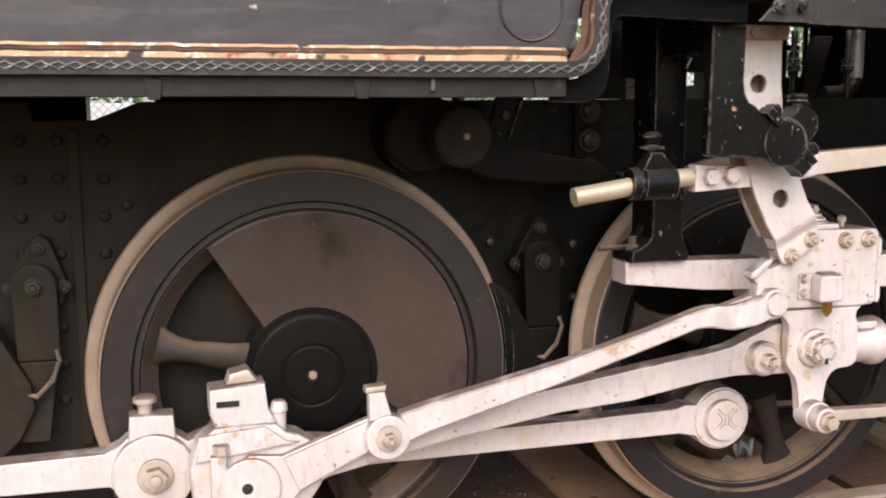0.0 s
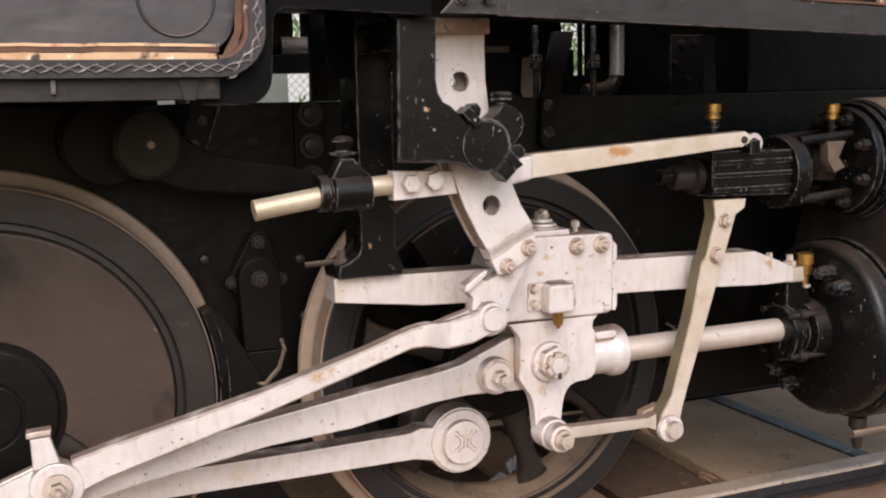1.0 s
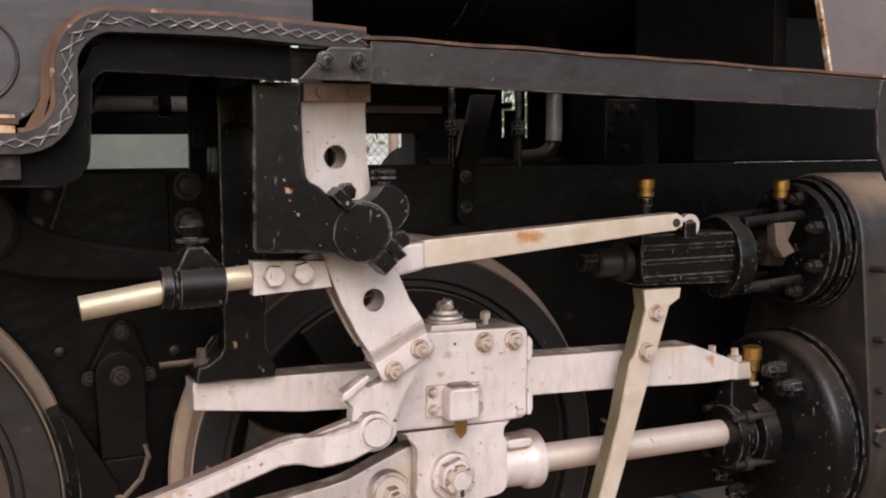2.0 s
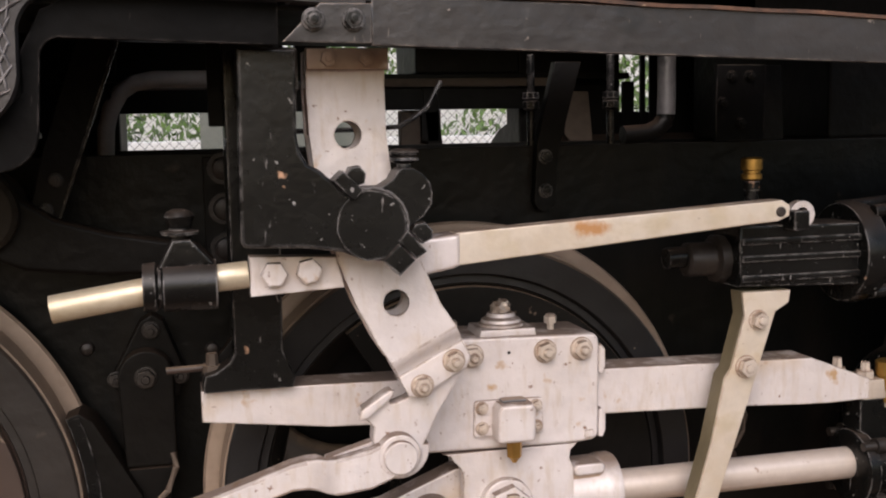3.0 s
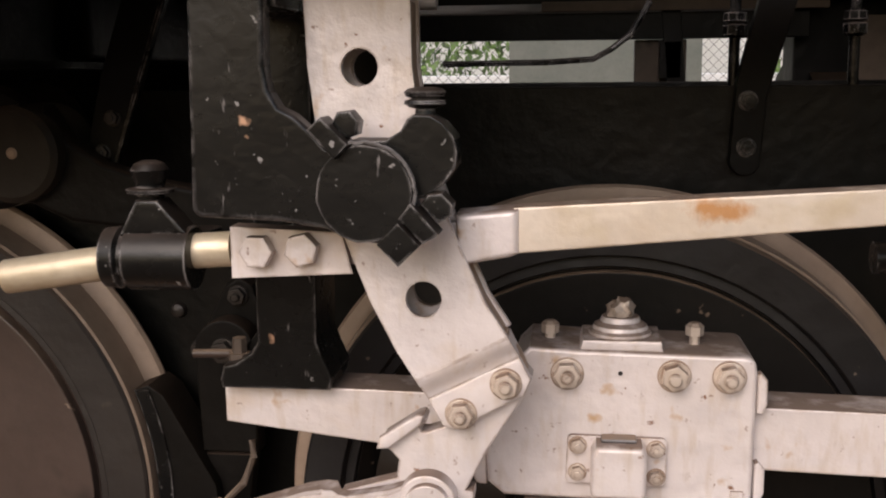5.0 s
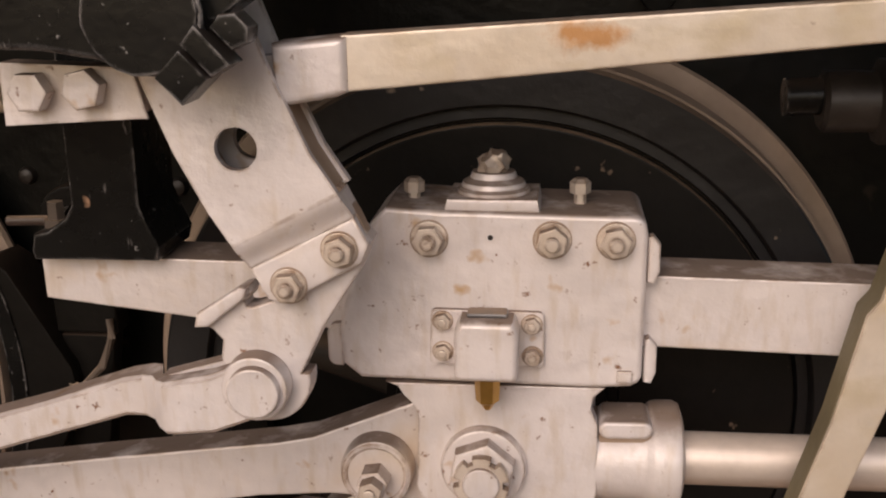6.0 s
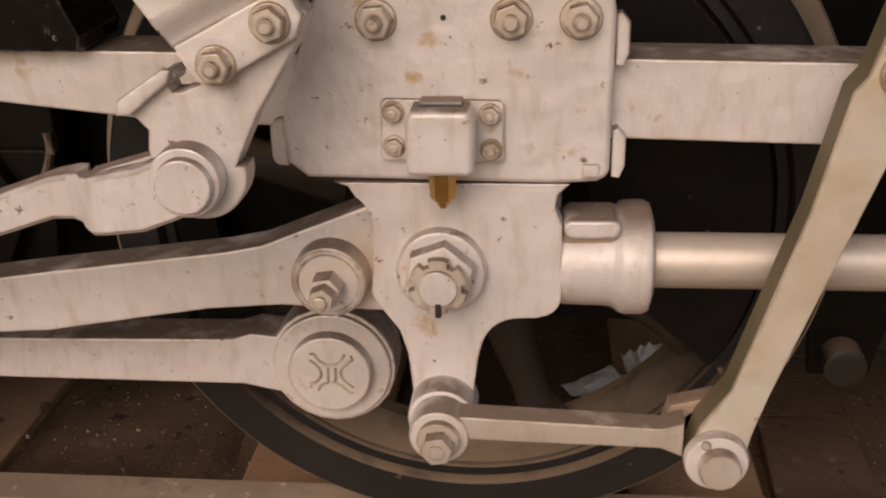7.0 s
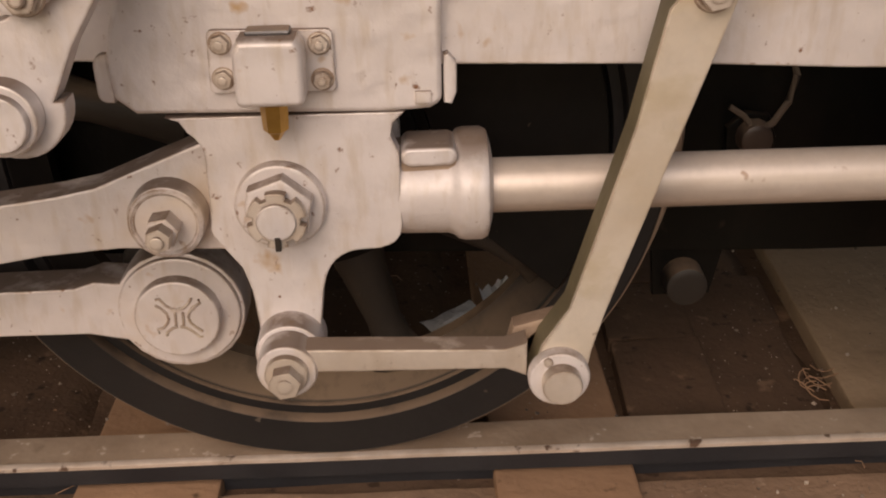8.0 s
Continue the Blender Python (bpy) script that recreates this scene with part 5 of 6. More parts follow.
# ---- union link and combination lever ----
ul = thing("union_link", "silver-painted union link with dusty top", "valve gear rod", (0.2, -0.52, 0.47))
part("bar", prism([(0.07, 0.482), (0.32, 0.478), (0.348, 0.466), (0.348, 0.516), (0.32, 0.507), (0.07, 0.516)], -0.535, -0.500, 0.004), SILVER_WORN, ul)
part("front_eye", disc(0.048, 0.487, -0.540, -0.5005, 0.038, 0.005, 36), SILVER, ul)
part("pin", disc(0.048, 0.487, -0.550, -0.540, 0.027, 0.003), SILVER_WORN, ul)
bolt(0.048, 0.486, -0.550, 0.036, ul, SILVER_WORN, 10, 0.15, False, "nut")
part("fork", prism([(0.322, 0.460), (0.345, 0.450)] + arc(0.384, 0.470, 0.040, -120, 20, 8) + [(0.410, 0.515), (0.39, 0.525), (0.335, 0.510)], -0.485, -0.455, 0.006), BROWNED, ul, "dust-browned fork")
part("fork_eye", disc(0.384, 0.470, -0.485, -0.452, 0.042, 0.005, 32), BROWNED, ul)
cl = thing("combination_lever", "slanting silver-painted combination lever", "valve gear lever", (0.5, -0.52, 0.8))
lev = arc(0.387, 0.470, 0.038, 200, 330, 10) + [(0.428, 0.500), (0.443, 0.555), (0.490, 0.697), (0.556, 0.897), (0.607, 1.054), (0.637, 1.072), (0.641, 1.098), (0.532, 1.098), (0.538, 1.05), (0.508, 0.942), (0.495, 0.925), (0.466, 0.790), (0.399, 0.560), (0.366, 0.510)]
part("lever", prism(lev, -0.536, -0.527, 0.003), STAINED, cl)
# sides and back of the lever, darker olive-brown than its face
part("flank", prism(lev, -0.5268, -0.486, 0.001), OLIVE, cl, "darker olive-brown flank")
part("boss", disc(0.387, 0.470, -0.552, -0.536, 0.039, 0.005, 36), SILVER, cl)
part("pin", disc(0.389, 0.469, -0.570, -0.552, 0.025, 0.003, 28), SILVER_WORN, cl)
part("grease_point", disc(0.372, 0.497, -0.556, -0.551, 0.006, 0.001, 12), SILVER_WORN, cl)
bolt(0.541, 0.945, -0.536, 0.034, cl, SILVER_WORN, 12, 0.2)
bolt(0.567, 1.040, -0.536, 0.030, cl, SILVER_WORN, 25, 0.5)

# ---- radius rod with its rear slide ----
rr = thing("radius_rod", "silver-painted radius rod with rust stains and a round tail", "valve gear rod", (0, -0.6, 1.2))
part("block", prism([(-0.450, 1.160), (-0.290, 1.168), (-0.303, 1.222), (-0.450, 1.228)], -0.645, -0.6408, 0.001), SILVER, rr)
part("tail_plate", prism([(-0.450, 1.160), (-0.30, 1.172), (-0.30, 1.222), (-0.450, 1.228)], -0.640, -0.605, 0.003), SILVER, rr)
part("die", prism([(-0.30, 1.174), (-0.11, 1.182), (-0.11, 1.235), (-0.30, 1.22)], -0.6105, -0.588, 0.002), SILVER, rr)
part("neck", prism([(-0.158, 1.176), (-0.090, 1.188), (-0.078, 1.193), (-0.078, 1.250), (-0.090, 1.250), (-0.158, 1.244)], -0.630, -0.56, 0.009, 3), SILVER, rr)
part("rod", prism([(-0.085, 1.192), (0.50, 1.243), (0.558, 1.247), (0.582, 1.257), (0.584, 1.278), (0.565, 1.289), (-0.085, 1.252)], -0.622, -0.575, 0.004), STAINED, rr)
part("front_pin", disc(0.562, 1.266, -0.628, -0.5, 0.010), DARK_BOLT, rr)
bolt(-0.411, 1.198, -0.645, 0.039, rr, SILVER, 0, 0.0, False, "nut", "", 0.022)
bolt(-0.352, 1.201, -0.645, 0.039, rr, SILVER, 14, 0.0, False, "nut", "", 0.022)
part("tail", tube([(-0.452, -0.625, 1.196), (-0.51, -0.625, 1.192), (-0.772, -0.625, 1.154)], 0.0235, 28), TAIL, rr, "worn yellow-stained round tail")
rg = thing("tail_guide", "darkened black clamp sliding on the radius rod's tail", "clamp", (-0.56, -0.625, 1.18))
tg = lathe("x", (0, -0.625, 1.183), [(-0.625, 0.030), (-0.625, 0.040), (-0.605, 0.042), (-0.60, 0.036), (-0.596, 0.036), (-0.592, 0.043), (-0.505, 0.043), (-0.503, 0.03)], 24)
part("sleeve", tg, BLACK, rg)
part("saddle", prism([(-0.60, 1.215), (-0.575, 1.262), (-0.545, 1.262), (-0.505, 1.218)], -0.65, -0.60, 0.006), BLACK, rg)
part("lubricator", lathe("z", (-0.562, -0.625, 0), [(1.255, 0.018), (1.268, 0.018), (1.27, 0.031), (1.275, 0.032), (1.277, 0.018), (1.29, 0.022), (1.30, 0.025), (1.308, 0.02), (1.312, 0.01)], 18), BLACK, rg)
part("hanger", box(-0.58, -0.53, -0.60, -0.44, 1.165, 1.20, 0.004), BLACK, rg)

# ---- brake gear ----
def brake(dx, BLACK_MATT):
    h = thing("brake_hanger", "grimy black brake hanger with a block against the wheel", "brake gear", (-0.65 + dx, -0.1, 0.9), "brake hangers")
    X = lambda pts: [(x + dx, z) for x, z in pts]
    pl = part("back_plate", prism(X([(-0.73, 0.90), (-0.66, 1.03), (-0.635, 1.045), (-0.61, 1.03), (-0.57, 0.92), (-0.58, 0.86), (-0.70, 0.86)]), -0.06, -0.0005, 0.006), BLACK_MATT, h)
    part("hanger", prism(X([(-0.70, 0.72)]) + X(arc(-0.65, 0.917, 0.058, 185, -5, 14)) + X([(-0.592, 0.72)]), -0.115, -0.0605, 0.006), BLACK_MATT, h)
    part("lower_hanger", prism(X([(-0.705, 0.50), (-0.695, 0.715), (-0.60, 0.715), (-0.63, 0.50)]), -0.112, -0.07, 0.005), BLACK_MATT, h)
    for x, z, y, f in ((-0.65, 0.917, -0.115, 0.036), (-0.637, 1.01, -0.06, 0.03), (-0.715, 0.905, -0.06, 0.028), (-0.578, 0.905, -0.06, 0.028)):
        bolt(x + dx, z, y, f, pl if y > -0.1 else h, DARK_BOLT, 12, 0.6)
    wheel_side = [(REAR_X + dx + 0.576 * math.cos(radians(a)), AXLE_Z + 0.576 * math.sin(radians(a))) for a in range(-18, 22, 3)]
    part("block", prism(wheel_side + X([(-0.790, 0.855), (-0.762, 0.835), (-0.715, 0.750), (-0.668, 0.665), (-0.660, 0.60), (-0.70, 0.52), (-0.76, 0.46)]), -0.142, -0.04, 0.004), BLACK_MATT, h, "thick dusty brake block")
    part("block_face", prism(wheel_side + [(x + 0.028, z) for x, z in wheel_side[::-1]], -0.146, -0.1425, 0.001), BLACK, h)
    part("hook", tube([(-0.70 + dx, -0.13, 0.645), (-0.655 + dx, -0.14, 0.63), (-0.615 + dx, -0.14, 0.67), (-0.595 + dx, -0.135, 0.72), (-0.60 + dx, -0.125, 0.75)], 0.007, 8), SPOKE, h, "bent wire hook")


brake(0.0, BLACK_MATT)
brake(-1.42, FRAME_DUSTY_LIFTED)

# ---- reversing shaft ----
rv = thing("reversing_shaft", "dark reversing shaft end with a long curved arm", "shaft", (-0.95, -0.2, 1.29))
part("bearing", lathe("y", (-1.035, 0, 1.30), [(-0.20, 0.10), (-0.19, 0.112), (-0.02, 0.112)], 36), BLACK_MATT, rv)
part("boss", lathe("y", (-0.945, 0, 1.293), [(-0.29, 0.072), (-0.282, 0.082), (-0.14, 0.084)], 36), FRAME_DUSTY_LIFTED, rv)
part("centre_mark", lathe("y", (-0.94, 0, 1.296), [(-0.294, 0.006), (-0.2905, 0.010)], 12), TREAD, rv)
part("arm", prism([(-0.90, 1.375), (-0.86, 1.315), (-0.80, 1.275), (-0.70, 1.245), (-0.53, 1.215), (-0.50, 1.185), (-0.53, 1.155), (-0.72, 1.160), (-0.86, 1.175), (-0.94, 1.21)], -0.255, -0.20, 0.01, 3), BLACK_MATT, rv)

# ---- straps, rods and pipes under the running board ----
hs = thing("frame_strap", "black flat strap bolted to the frame", "bracket", (0.3, -0.02, 1.3))
part("strap", prism([(0.264, 1.262)] + arc(0.291, 1.262, 0.027, 200, 340, 6) + [(0.325, 1.375), (0.385, 1.592), (0.318, 1.592), (0.272, 1.40)], -0.030, -0.0008, 0.003), BLACK_MATT, hs)
for z in (1.286, 1.368):
    bolt(0.292, z, -0.030, 0.026, hs, BLACK, 10, 0.3)
sf = thing("saddle_flange", "dark grey bolted flange plate beside the saddle", "bracket", (0.81, -0.01, 1.4))
part("plate", prism([(0.748, 1.3945), (0.882, 1.3945), (0.886, 1.585), (0.75, 1.585)], -0.016, 0.0, 0.003), FASCIA_SHADED, sf)
for x, z in ((0.815, 1.438), (0.79, 1.555), (0.84, 1.556), (0.765, 1.49)):
    bolt(x, z, -0.016, 0.022, sf, BLACK_MATT, 15, 0.4)
part("web", prism([(0.89, 1.3945), (0.96, 1.3945), (0.95, 1.585), (0.893, 1.585)], 0.02, 0.04, 0.003), BLACK_MATT, sf)
for x in (0.272, 0.478):
    rod = thing("vertical_rod", "thin black vertical rod with a lock nut", "rod", (x, 0.015, 1.5), "thin rods")
    part("rod", tube([(x, 0.015, 1.390), (x, 0.015, 1.612)], 0.010, 10), BLACK, rod)
    part("nut", lathe("z", (x, 0.015, 0), [(1.478, 0.013), (1.483, 0.021), (1.50, 0.021), (1.503, 0.014), (1.507, 0.021), (1.522, 0.020)], 8), BLACK, rod)
st = thing("slanting_stay", "wide black slanting stay plate", "rod", (-0.75, -0.2, 1.5))
part("plate", prism([(-0.746, 1.628), (-0.668, 1.628), (-0.745, 1.415), (-0.80, 1.26), (-0.86, 1.26), (-0.820, 1.415)], -0.20, -0.18, 0.002), BLACK_MATT, st)
part("rib", prism([(-0.672, 1.627), (-0.664, 1.627), (-0.741, 1.415), (-0.796, 1.262), (-0.802, 1.262), (-0.749, 1.415)], -0.212, -0.2005, 0.001), BLACK, st)
for z, x in ((1.29, -0.822), (1.35, -0.80)):
    bolt(x, z, -0.20, 0.022, st, DARK_BOLT, 10, 0.4)
pp = thing("steam_pipe", "dusty grey pipe bending along the boiler's underside", "pipe", (-0.6, 0.43, 1.5))
bend = [(-0.78, 0.43, 1.37), (-0.775, 0.43, 1.45), (-0.762, 0.43, 1.50), (-0.735, 0.43, 1.545), (-0.70, 0.43, 1.568), (-0.65, 0.43, 1.577), (-0.35, 0.43, 1.577)]
part("pipe", tube([(x + 0.035, y, z + 0.004) for x, y, z in bend], 0.022, 16), PIPE_GREY, pp)
for x in (-0.46,):
    part("union", lathe("x", (x, 0.43, 1.574), [(0, 0.03), (0.004, 0.034), (0.03, 0.034), (0.034, 0.03)], 6), BLACK_MATT, pp)
sp = thing("lubricator_pipe", "thin black bent oil pipe", "pipe", (0, 0.43, 1.45))
part("pipe", tube([(-0.30, 0.40, 1.44), (-0.07, 0.42, 1.442), (0.03, 0.43, 1.448), (0.07, 0.43, 1.47), (0.11, 0.43, 1.50), (0.15, 0.43, 1.57)], 0.007, 8), BLACK, sp)
ep = thing("exhaust_pipe", "grey rounded pipe beside the smokebox saddle", "pipe", (0.85, 0.4, 1.5))
part("pipe", tube([(0.826, 0.43, 1.47), (0.828, 0.43, 1.52), (0.828, 0.43, 1.80)], 0.027, 16), CHECKER, ep)
# the pipe's fade into shade at the bend is given as a black elbow
part("elbow", tube([(0.69, 0.43, 1.412), (0.765, 0.43, 1.416), (0.80, 0.43, 1.43), (0.82, 0.43, 1.45), (0.826, 0.43, 1.4695)], 0.027, 16), BLACK_MATT, ep, "elbow made black for the shade it fades into")
lw = thing("oil_line", "thin rusty oil line sagging along the frame", "pipe", (-0.7, -0.05, 1.3))
part("line", tube([(-1.09, -0.08, 1.385), (-0.978, -0.08, 1.348), (-0.917, -0.08, 1.305), (-0.867, -0.08, 1.252), (-0.771, -0.08, 1.218), (-0.674, -0.08, 1.18), (-0.60, -0.06, 1.165)], 0.006, 8), SPOKE_DARK, lw)
fl = thing("frame_lugs", "row of round black lugs on the frame", "bracket", (-0.46, 0, 1.25))
part("mount", box(-0.51, -0.42, -0.02, -0.0006, 1.14, 1.385, 0.004), BLACK_MATT, fl)
for z in (1.36, 1.27, 1.18):
    part("lug", lathe("y", (-0.465, 0, z), [(-0.05, 0.012), (-0.045, 0.024), (-0.03, 0.026), (-0.03, 0.036), (-0.0205, 0.036)], 16), DARK_BOLT, fl)

# far side, seen through the gaps
fs = thing("far_side_panels", "dark boxes and posts on the locomotive's far side", "locomotive body", (0, 1.0, 1.5))
part("deck_box", box(0.20, 0.56, 0.98, 1.3, 1.6205, 2.2, 0.01), BLACK_MATT, fs)
part("front_box", box(0.575, 0.95, 1.05, 1.2, 1.3, 2.2, 0.01), BLACK_MATT, fs)
part("saddle_box", box(1.06, 1.7, 1.05, 1.062, 1.3, 2.2, 0.002), BLACK_MATT, fs)
part("saddle_sill", box(0.9505, 1.0595, 1.05, 1.4, 1.2, 1.49, 0.004), BLACK_MATT, fs)
part("saddle", box(1.11, 2.0, 0.05, 0.82, 1.394, 2.2, 0.01), BLACK_MATT, fs)
part("far_cylinder", lathe("x", (0, 1.27, 0.9), [(0.62, 0.56), (2.0, 0.56)], 40), BLACK_MATT, fs)
part("rear_box", box(-1.72, -0.735, 1.0, 1.4, 1.2, 2.4, 0.01), BLACK_MATT, fs)
part("rear_box", box(-3.6, -1.96, 1.0, 1.4, 1.2, 2.4, 0.01), BLACK_MATT, fs)
part("rear_box", box(-1.9595, -1.7205, 1.0, 1.4, 1.44, 2.4, 0.01), BLACK_MATT, fs)
part("rear_upper_box", box(-0.7345, -0.225, 1.0, 1.4, 1.6205, 2.4, 0.01), BLACK_MATT, fs)
# added block that darkens the gap by hiding the bright background
part("upper_post", box(-0.19, -0.085, 1.0, 1.05, 1.6205, 2.3, 0.006), BLACK_MATT, fs)
part("post", box(0.151, 0.288, 1.0, 1.05, 0.86, 1.5045, 0.004), SPOKE, fs)
part("sill_beam", box(-0.734, 0.6, 0.965, 0.999, 1.505, 1.575, 0.004), BLACK_MATT, fs)
part("deck_edge", box(-0.10, 0.64, 0.93, 0.949, 1.578, 1.604, 0.003), SPOKE, fs, "dusty tan deck edge")
part("slit_bar", box(1.019, 1.037, 1.03, 1.049, 1.4, 2.2, 0.003), BLACK_MATT, fs)
part("slit_plate", box(0.951, 0.994, 1.03, 1.049, 1.4, 1.595, 0.003), BLACK_MATT, fs)
part("grey_plate", prism([(0.73, 1.56), (0.806, 1.56), (0.824, 1.367), (0.757, 1.367), (0.72, 1.418)], 0.99, 1.0, 0.002), SPOKE, fs, "dusty grey plate")
part("dark_post", box(0.213, 0.272, 0.96, 0.985, 1.40, 1.5, 0.003), BLACK_MATT, fs)
part("strut", prism([(0.235, 1.36), (0.285, 1.36), (0.265, 1.599), (0.215, 1.599)], 0.96, 0.98, 0.003), BLACK_MATT, fs)
part("deck_rail", tube([(-0.1, 1.02, 1.608), (0.6, 1.02, 1.600)], 0.014, 8), TREAD, fs)

# ---- drain cocks under the cylinder ----
dc = thing("drain_cock", "small drain cocks and rod under the cylinder", "drain cock", (1.3, -0.45, 0.33))
for x in (1.16, 1.6):
    part("cock", lathe("z", (x, -0.45, 0), [(0.27, 0.014), (0.30, 0.018), (0.335, 0.018), (0.34, 0.028), (0.372, 0.028)], 10), DARK_BOLT, dc)
part("rod", tube([(1.12, -0.47, 0.325), (2.1, -0.47, 0.325)], 0.012, 10), SPOKE, dc)

# ---- track details ----
for x, w in ((-3.46, 0.268), (-2.70, 0.265), (-1.935, 0.262), (-1.168, 0.262), (-0.402, 0.258), (0.334, 0.252)):
    s = thing("sleeper", "flat tan concrete sleeper flush with the dirt", "sleeper", (x, 0.43, 0), "track sleepers", "structure")
    b = box(x, x + w, -0.75, 1.6, -0.10, 0.013, 0.010)
    for v in b.verts:
        v.co += Vector((0.006 * noise.noise((v.co.y * 4, x, 1)), 0, 0.004 * noise.noise((v.co.x * 9, v.co.y * 5, 2))))
    part("slab", b, SLEEPER, s)
slab = thing("crossing_slab", "pale dusty concrete slab between the rails", "paving", (1.5, 0.43, 0), "", "structure")
b = box(1.03, 2.9, -0.058, 0.92, -0.08, 0.030, 0.010)
for v in b.verts:
    v.co += Vector((0.05 * v.co.y * (1 if v.co.x < 1.5 else 0), 0, 0.003 * noise.noise((v.co.x * 6, v.co.y * 6, 2))))
part("slab", b, GREEN_DUST, slab)
part("edge_beam", box(1.60, 1.68, -0.05, 0.91, 0.012, 0.036, 0.006), RAIL_SIDE, slab)
rng = random.Random(4)
pv = thing("paving", "dark dusty pavers between the sleepers", "paving", (0.8, 0.3, 0), "", "structure")
for xa, xb, ya, yb, zt, lean in ((0.600, 0.788, -0.060, 0.262, 0.026, 0.02), (0.612, 0.800, 0.272, 0.520, 0.022, 0.0), (0.800, 0.985, -0.058, 0.120, 0.014, -0.02), (0.806, 0.990, 0.128, 0.330, 0.011, 0.02), (0.812, 1.010, 0.340, 0.560, 0.013, 0.0), (0.620, 0.806, 0.530, 0.80, 0.020, 0.01)):
    b = bmesh.new()
    bmesh.ops.create_cube(b, size=1.0)
    bmesh.ops.bevel(b, geom=b.edges[:], offset=0.04, segments=2, affect="EDGES", profile=0.5)
    for v in b.verts:
        px, py = (xa + xb) / 2 + v.co.x * (xb - xa), (ya + yb) / 2 + v.co.y * (yb - ya)
        v.co = (px + 0.008 * noise.noise((py * 7, xa * 5, 1)) + 0.05 * (py - ya), py + 0.008 * noise.noise((px * 9, ya * 5, 4)), -0.03 + (v.co.z + 0.5) * (zt + 0.03) + lean * (px - xa) + 0.003 * noise.noise((px * 20, py * 20, 2)))
    part("paver", b, PAVER, pv)
peb = bmesh.new()
for _ in range(9000):
    x, y = rng.uniform(-2.6, 2.0), rng.choice((rng.uniform(-0.9, -0.18), rng.uniform(-0.06, 0.9)))
    r = rng.uniform(0.0008, 0.0026) * (2.8 if rng.random() < 0.10 else 1)
    inside = [bed_height(x, y, p, q) for p, e, q in BEDS if p < x < e]
    zp = bank_height(x, y) + 0.001 if y < -0.1 else inside[0] if inside else 0.031 if x > 1.07 else 0.013
    m = pose(x, y, zp + 0.0008, rng.uniform(0, 90), rng.uniform(0, 90), 0) @ Matrix.Diagonal((r, r * 0.8, r * 0.6, 1))
    pv6 = [peb.verts.new(m @ Vector(p)) for p in ((1, 0, 0), (0, 1, 0), (-1, 0, 0), (0, -1, 0), (0, 0, 1), (0, 0, -1))]
    for k in range(4):
        peb.faces.new((pv6[k], pv6[(k + 1) % 4], pv6[4]))
        peb.faces.new((pv6[(k + 1) % 4], pv6[k], pv6[5]))
whole("pebbles", peb, GRIT, "scattered small pale pebbles and grit", "gravel", kind="stuff")
st = bmesh.new()
for _ in range(160):
    x, y, a = rng.uniform(-1.2, 1.6), rng.uniform(-0.9, 0.8), rng.uniform(0, math.pi)
    l = rng.uniform(0.01, 0.045)
    tube([(x, y, 0.007), (x + l * 0.5 * math.cos(a), y + l * 0.5 * math.sin(a), 0.012), (x + l * math.cos(a + 0.3), y + l * math.sin(a + 0.3), 0.007)], 0.0009, 4, st)
whole("dry_straw", st, SLEEPER, "bits of dry straw and twig on the dirt", "litter", kind="stuff")

tuft = bmesh.new()
for k in range(9):
    a = rng.uniform(0, math.pi)
    x, y, r = 0.985 + rng.uniform(-0.02, 0.04), 0.075 + rng.uniform(-0.03, 0.04), rng.uniform(0.02, 0.045)
    tube([(x + r * math.cos(a + q), y + r * math.sin(a + q) * 0.6, 0.030 + 0.012 * math.sin(q * 2 + k)) for q in (0.0, 0.4, 0.8, 1.2, 1.6, 2.0)], 0.0012, 5, tuft)
whole("straw_tuft", tuft, SLEEPER, "tangled tuft of dry straw beside the slab", "litter")


def scrap(name, at, size, turn, label):
    b = bmesh.new()
    n = 9
    g = [[b.verts.new((at[0] + size[0] * ((i / n - 0.5) * math.cos(turn) - (j / n - 0.5) * 0.6 * math.sin(turn)), at[1] + size[0] * ((i / n - 0.5) * math.sin(turn) + (j / n - 0.5) * 0.6 * math.cos(turn)), at[2] + size[1] * (0.5 + noise.noise((i * 0.4, j * 0.4, size[0] * 90))))) for j in range(n + 1)] for i in range(n + 1)]
    for i in range(n):
        for j in range(n):
            b.faces.new((g[i][j], g[i + 1][j], g[i + 1][j + 1], g[i][j + 1]))
    whole(name, b, PLASTIC, label, "litter")


scrap("plastic_scrap", (0.408, 0.446, 0.024), (0.115, 0.065), 0.9, "crumpled clear plastic scrap on the dirt")
scrap("paper_scrap", (0.292, 0.352, 0.034), (0.14, 0.014), 0.62, "flat white paper scrap on the dirt")
bb = thing("brake_beam", "dark brake beam with a round end nut", "brake gear", (0.71, 0.1, 0.25))
part("beam", tube([(0.69, 0.03, 0.30), (0.69, 0.83, 0.30)], 0.03, 14), BLACK_MATT, bb)
part("nut", lathe("y", (0.69, 0, 0.30), [(-0.02, 0.024), (-0.015, 0.036), (0.03, 0.038), (0.032, 0.034), (0.06, 0.034)], 20), TYRE_BROWN, bb)
part("strap", prism([(0.63, 0.39), (0.77, 0.39), (0.745, 0.26), (0.64, 0.26)], 0.032, 0.05, 0.004), BLACK_MATT, bb)

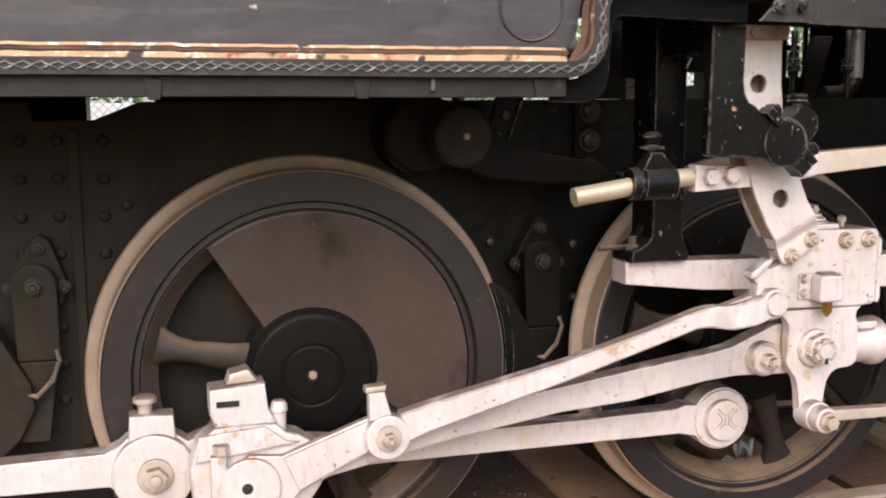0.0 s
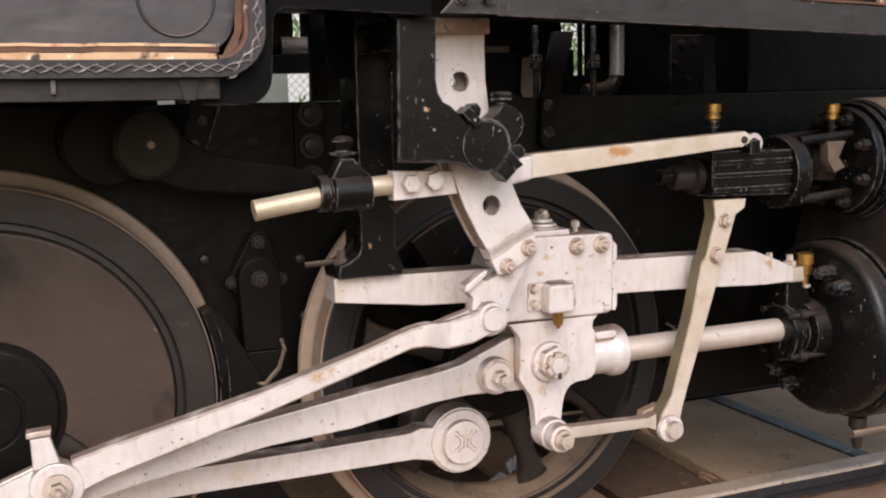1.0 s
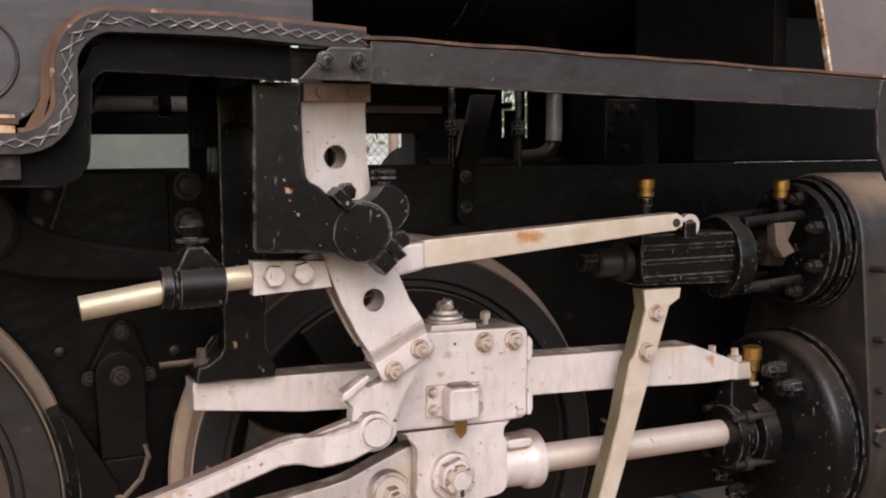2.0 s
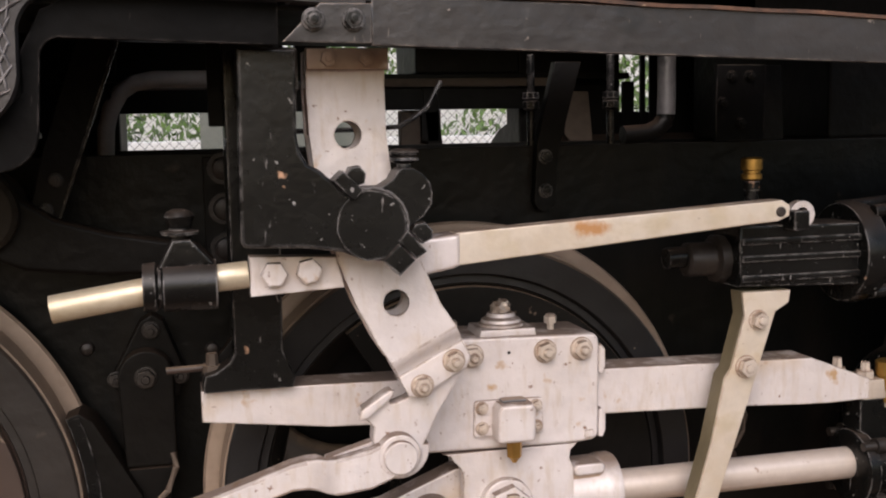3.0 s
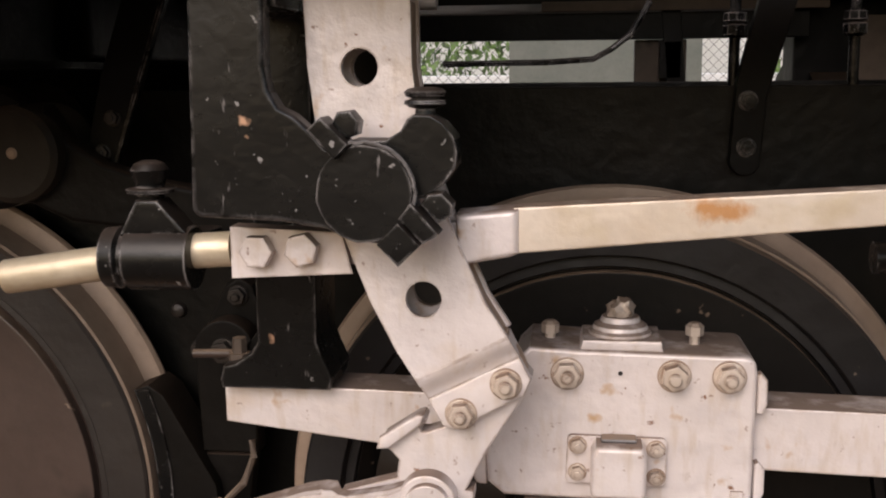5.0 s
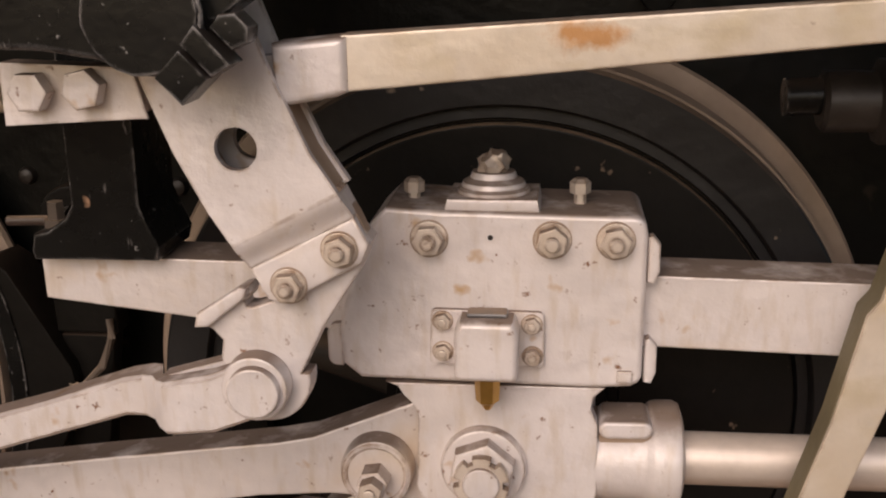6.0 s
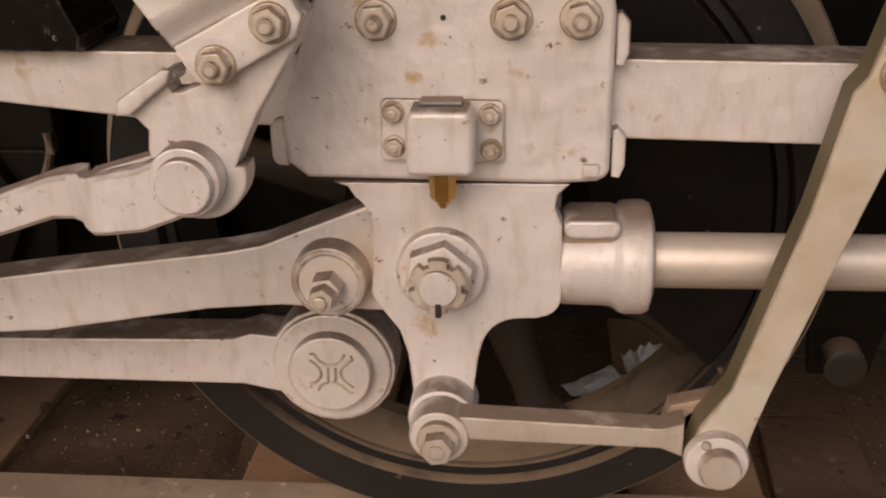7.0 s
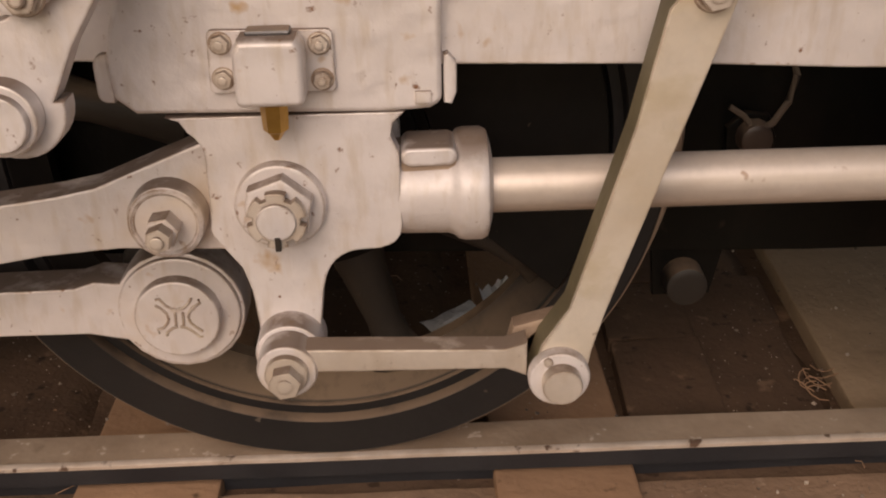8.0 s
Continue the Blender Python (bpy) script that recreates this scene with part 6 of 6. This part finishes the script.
hk = thing("brake_hook", "dusty bent wire hook on a small bracket at the frame", "brake gear", (0.78, -0.02, 0.58))
part("wire", tube([(0.775, -0.03, 0.592), (0.800, -0.035, 0.612), (0.822, -0.035, 0.648), (0.832, -0.03, 0.69), (0.828, -0.02, 0.71)], 0.006, 8), SPOKE, hk)
part("wire", tube([(0.772, -0.03, 0.598), (0.752, -0.035, 0.625), (0.728, -0.03, 0.64)], 0.005, 8), SPOKE, hk)
part("boss", lathe("y", (0.775, 0, 0.585), [(-0.05, 0.016), (-0.045, 0.026), (-0.02, 0.030), (-0.0005, 0.034)], 14), WHEEL, hk)
part("plate", prism([(0.735, 0.50), (0.73, 0.60), (0.76, 0.625), (0.80, 0.62), (0.815, 0.58), (0.805, 0.50)], -0.019, -0.0006, 0.004), FRAME, hk)

# ---- beyond the locomotive ----
fe = thing("chain_link_fence", "grey chain-link fence with pale posts", "fence", (0, 5.0, 0))
b = bmesh.new()
for k in range(190):
    x = -6.0 + 0.065 * k
    for s in (1, -1):
        tube([(x, 5.0, 0.9), (x + s * 1.3, 5.0, 2.2)], 0.0022, 3, b)
tagged(part("mesh", b, CHECKER, fe), kind="stuff")
for k in range(6):
    part("post", lathe("z", (-4.9 + 2.3 * k, 5.03, 0), [(-0.05, 0.04), (2.4, 0.04)], 12), CONCRETE, fe)
whole("fence_board", box(-0.43, 0.78, 4.93, 4.96, -0.03, 1.66, 0.004), GREEN_GREY, "pale grey-green board fixed to the chain-link fence", "board")
GREEN = mat("hedge leaf", (0.10, 0.19, 0.045), (0.18, 0.28, 0.08), 0.6, 0.0, 3, 20, 0.1, [((0.32, 0.38, 0.18), 0.3, 5.0)])
PALE = mat("pale sunlit wall", (0.82, 0.83, 0.80), (0.74, 0.75, 0.71), 0.8, 0.0, 2, 20, 0.2)
b = bmesh.new()
for _ in range(52000):
    x, y, z = rng.uniform(-9, 9), rng.gauss(7.5, 0.35), rng.uniform(0.2, 4.2)
    if noise.noise((x * 1.6, z * 1.6, 1.3)) < -0.30:
        continue
    r = rng.uniform(0.025, 0.07)
    m = pose(x, y, z, rng.uniform(0, 180), rng.uniform(0, 180), rng.uniform(0, 180))
    vs = [b.verts.new(m @ Vector(p)) for p in ((-r, 0, 0), (0, -r * 0.45, 0.01), (r, 0, 0), (0, r * 0.45, 0.01))]
    b.faces.new(vs)
whole("hedge", b, GREEN, "sunlit green hedge of many small leaves", "hedge", kind="stuff")
whole("low_wall", box(-9, 9, 6.2, 6.4, -0.05, 1.40, 0.02), PALE, "pale low wall behind the fence", "wall", kind="structure")
whole("building", box(-12, 14, 11.0, 12.0, -0.05, 5.0, 0.02), PALE, "pale building behind the hedge", "building", kind="structure")
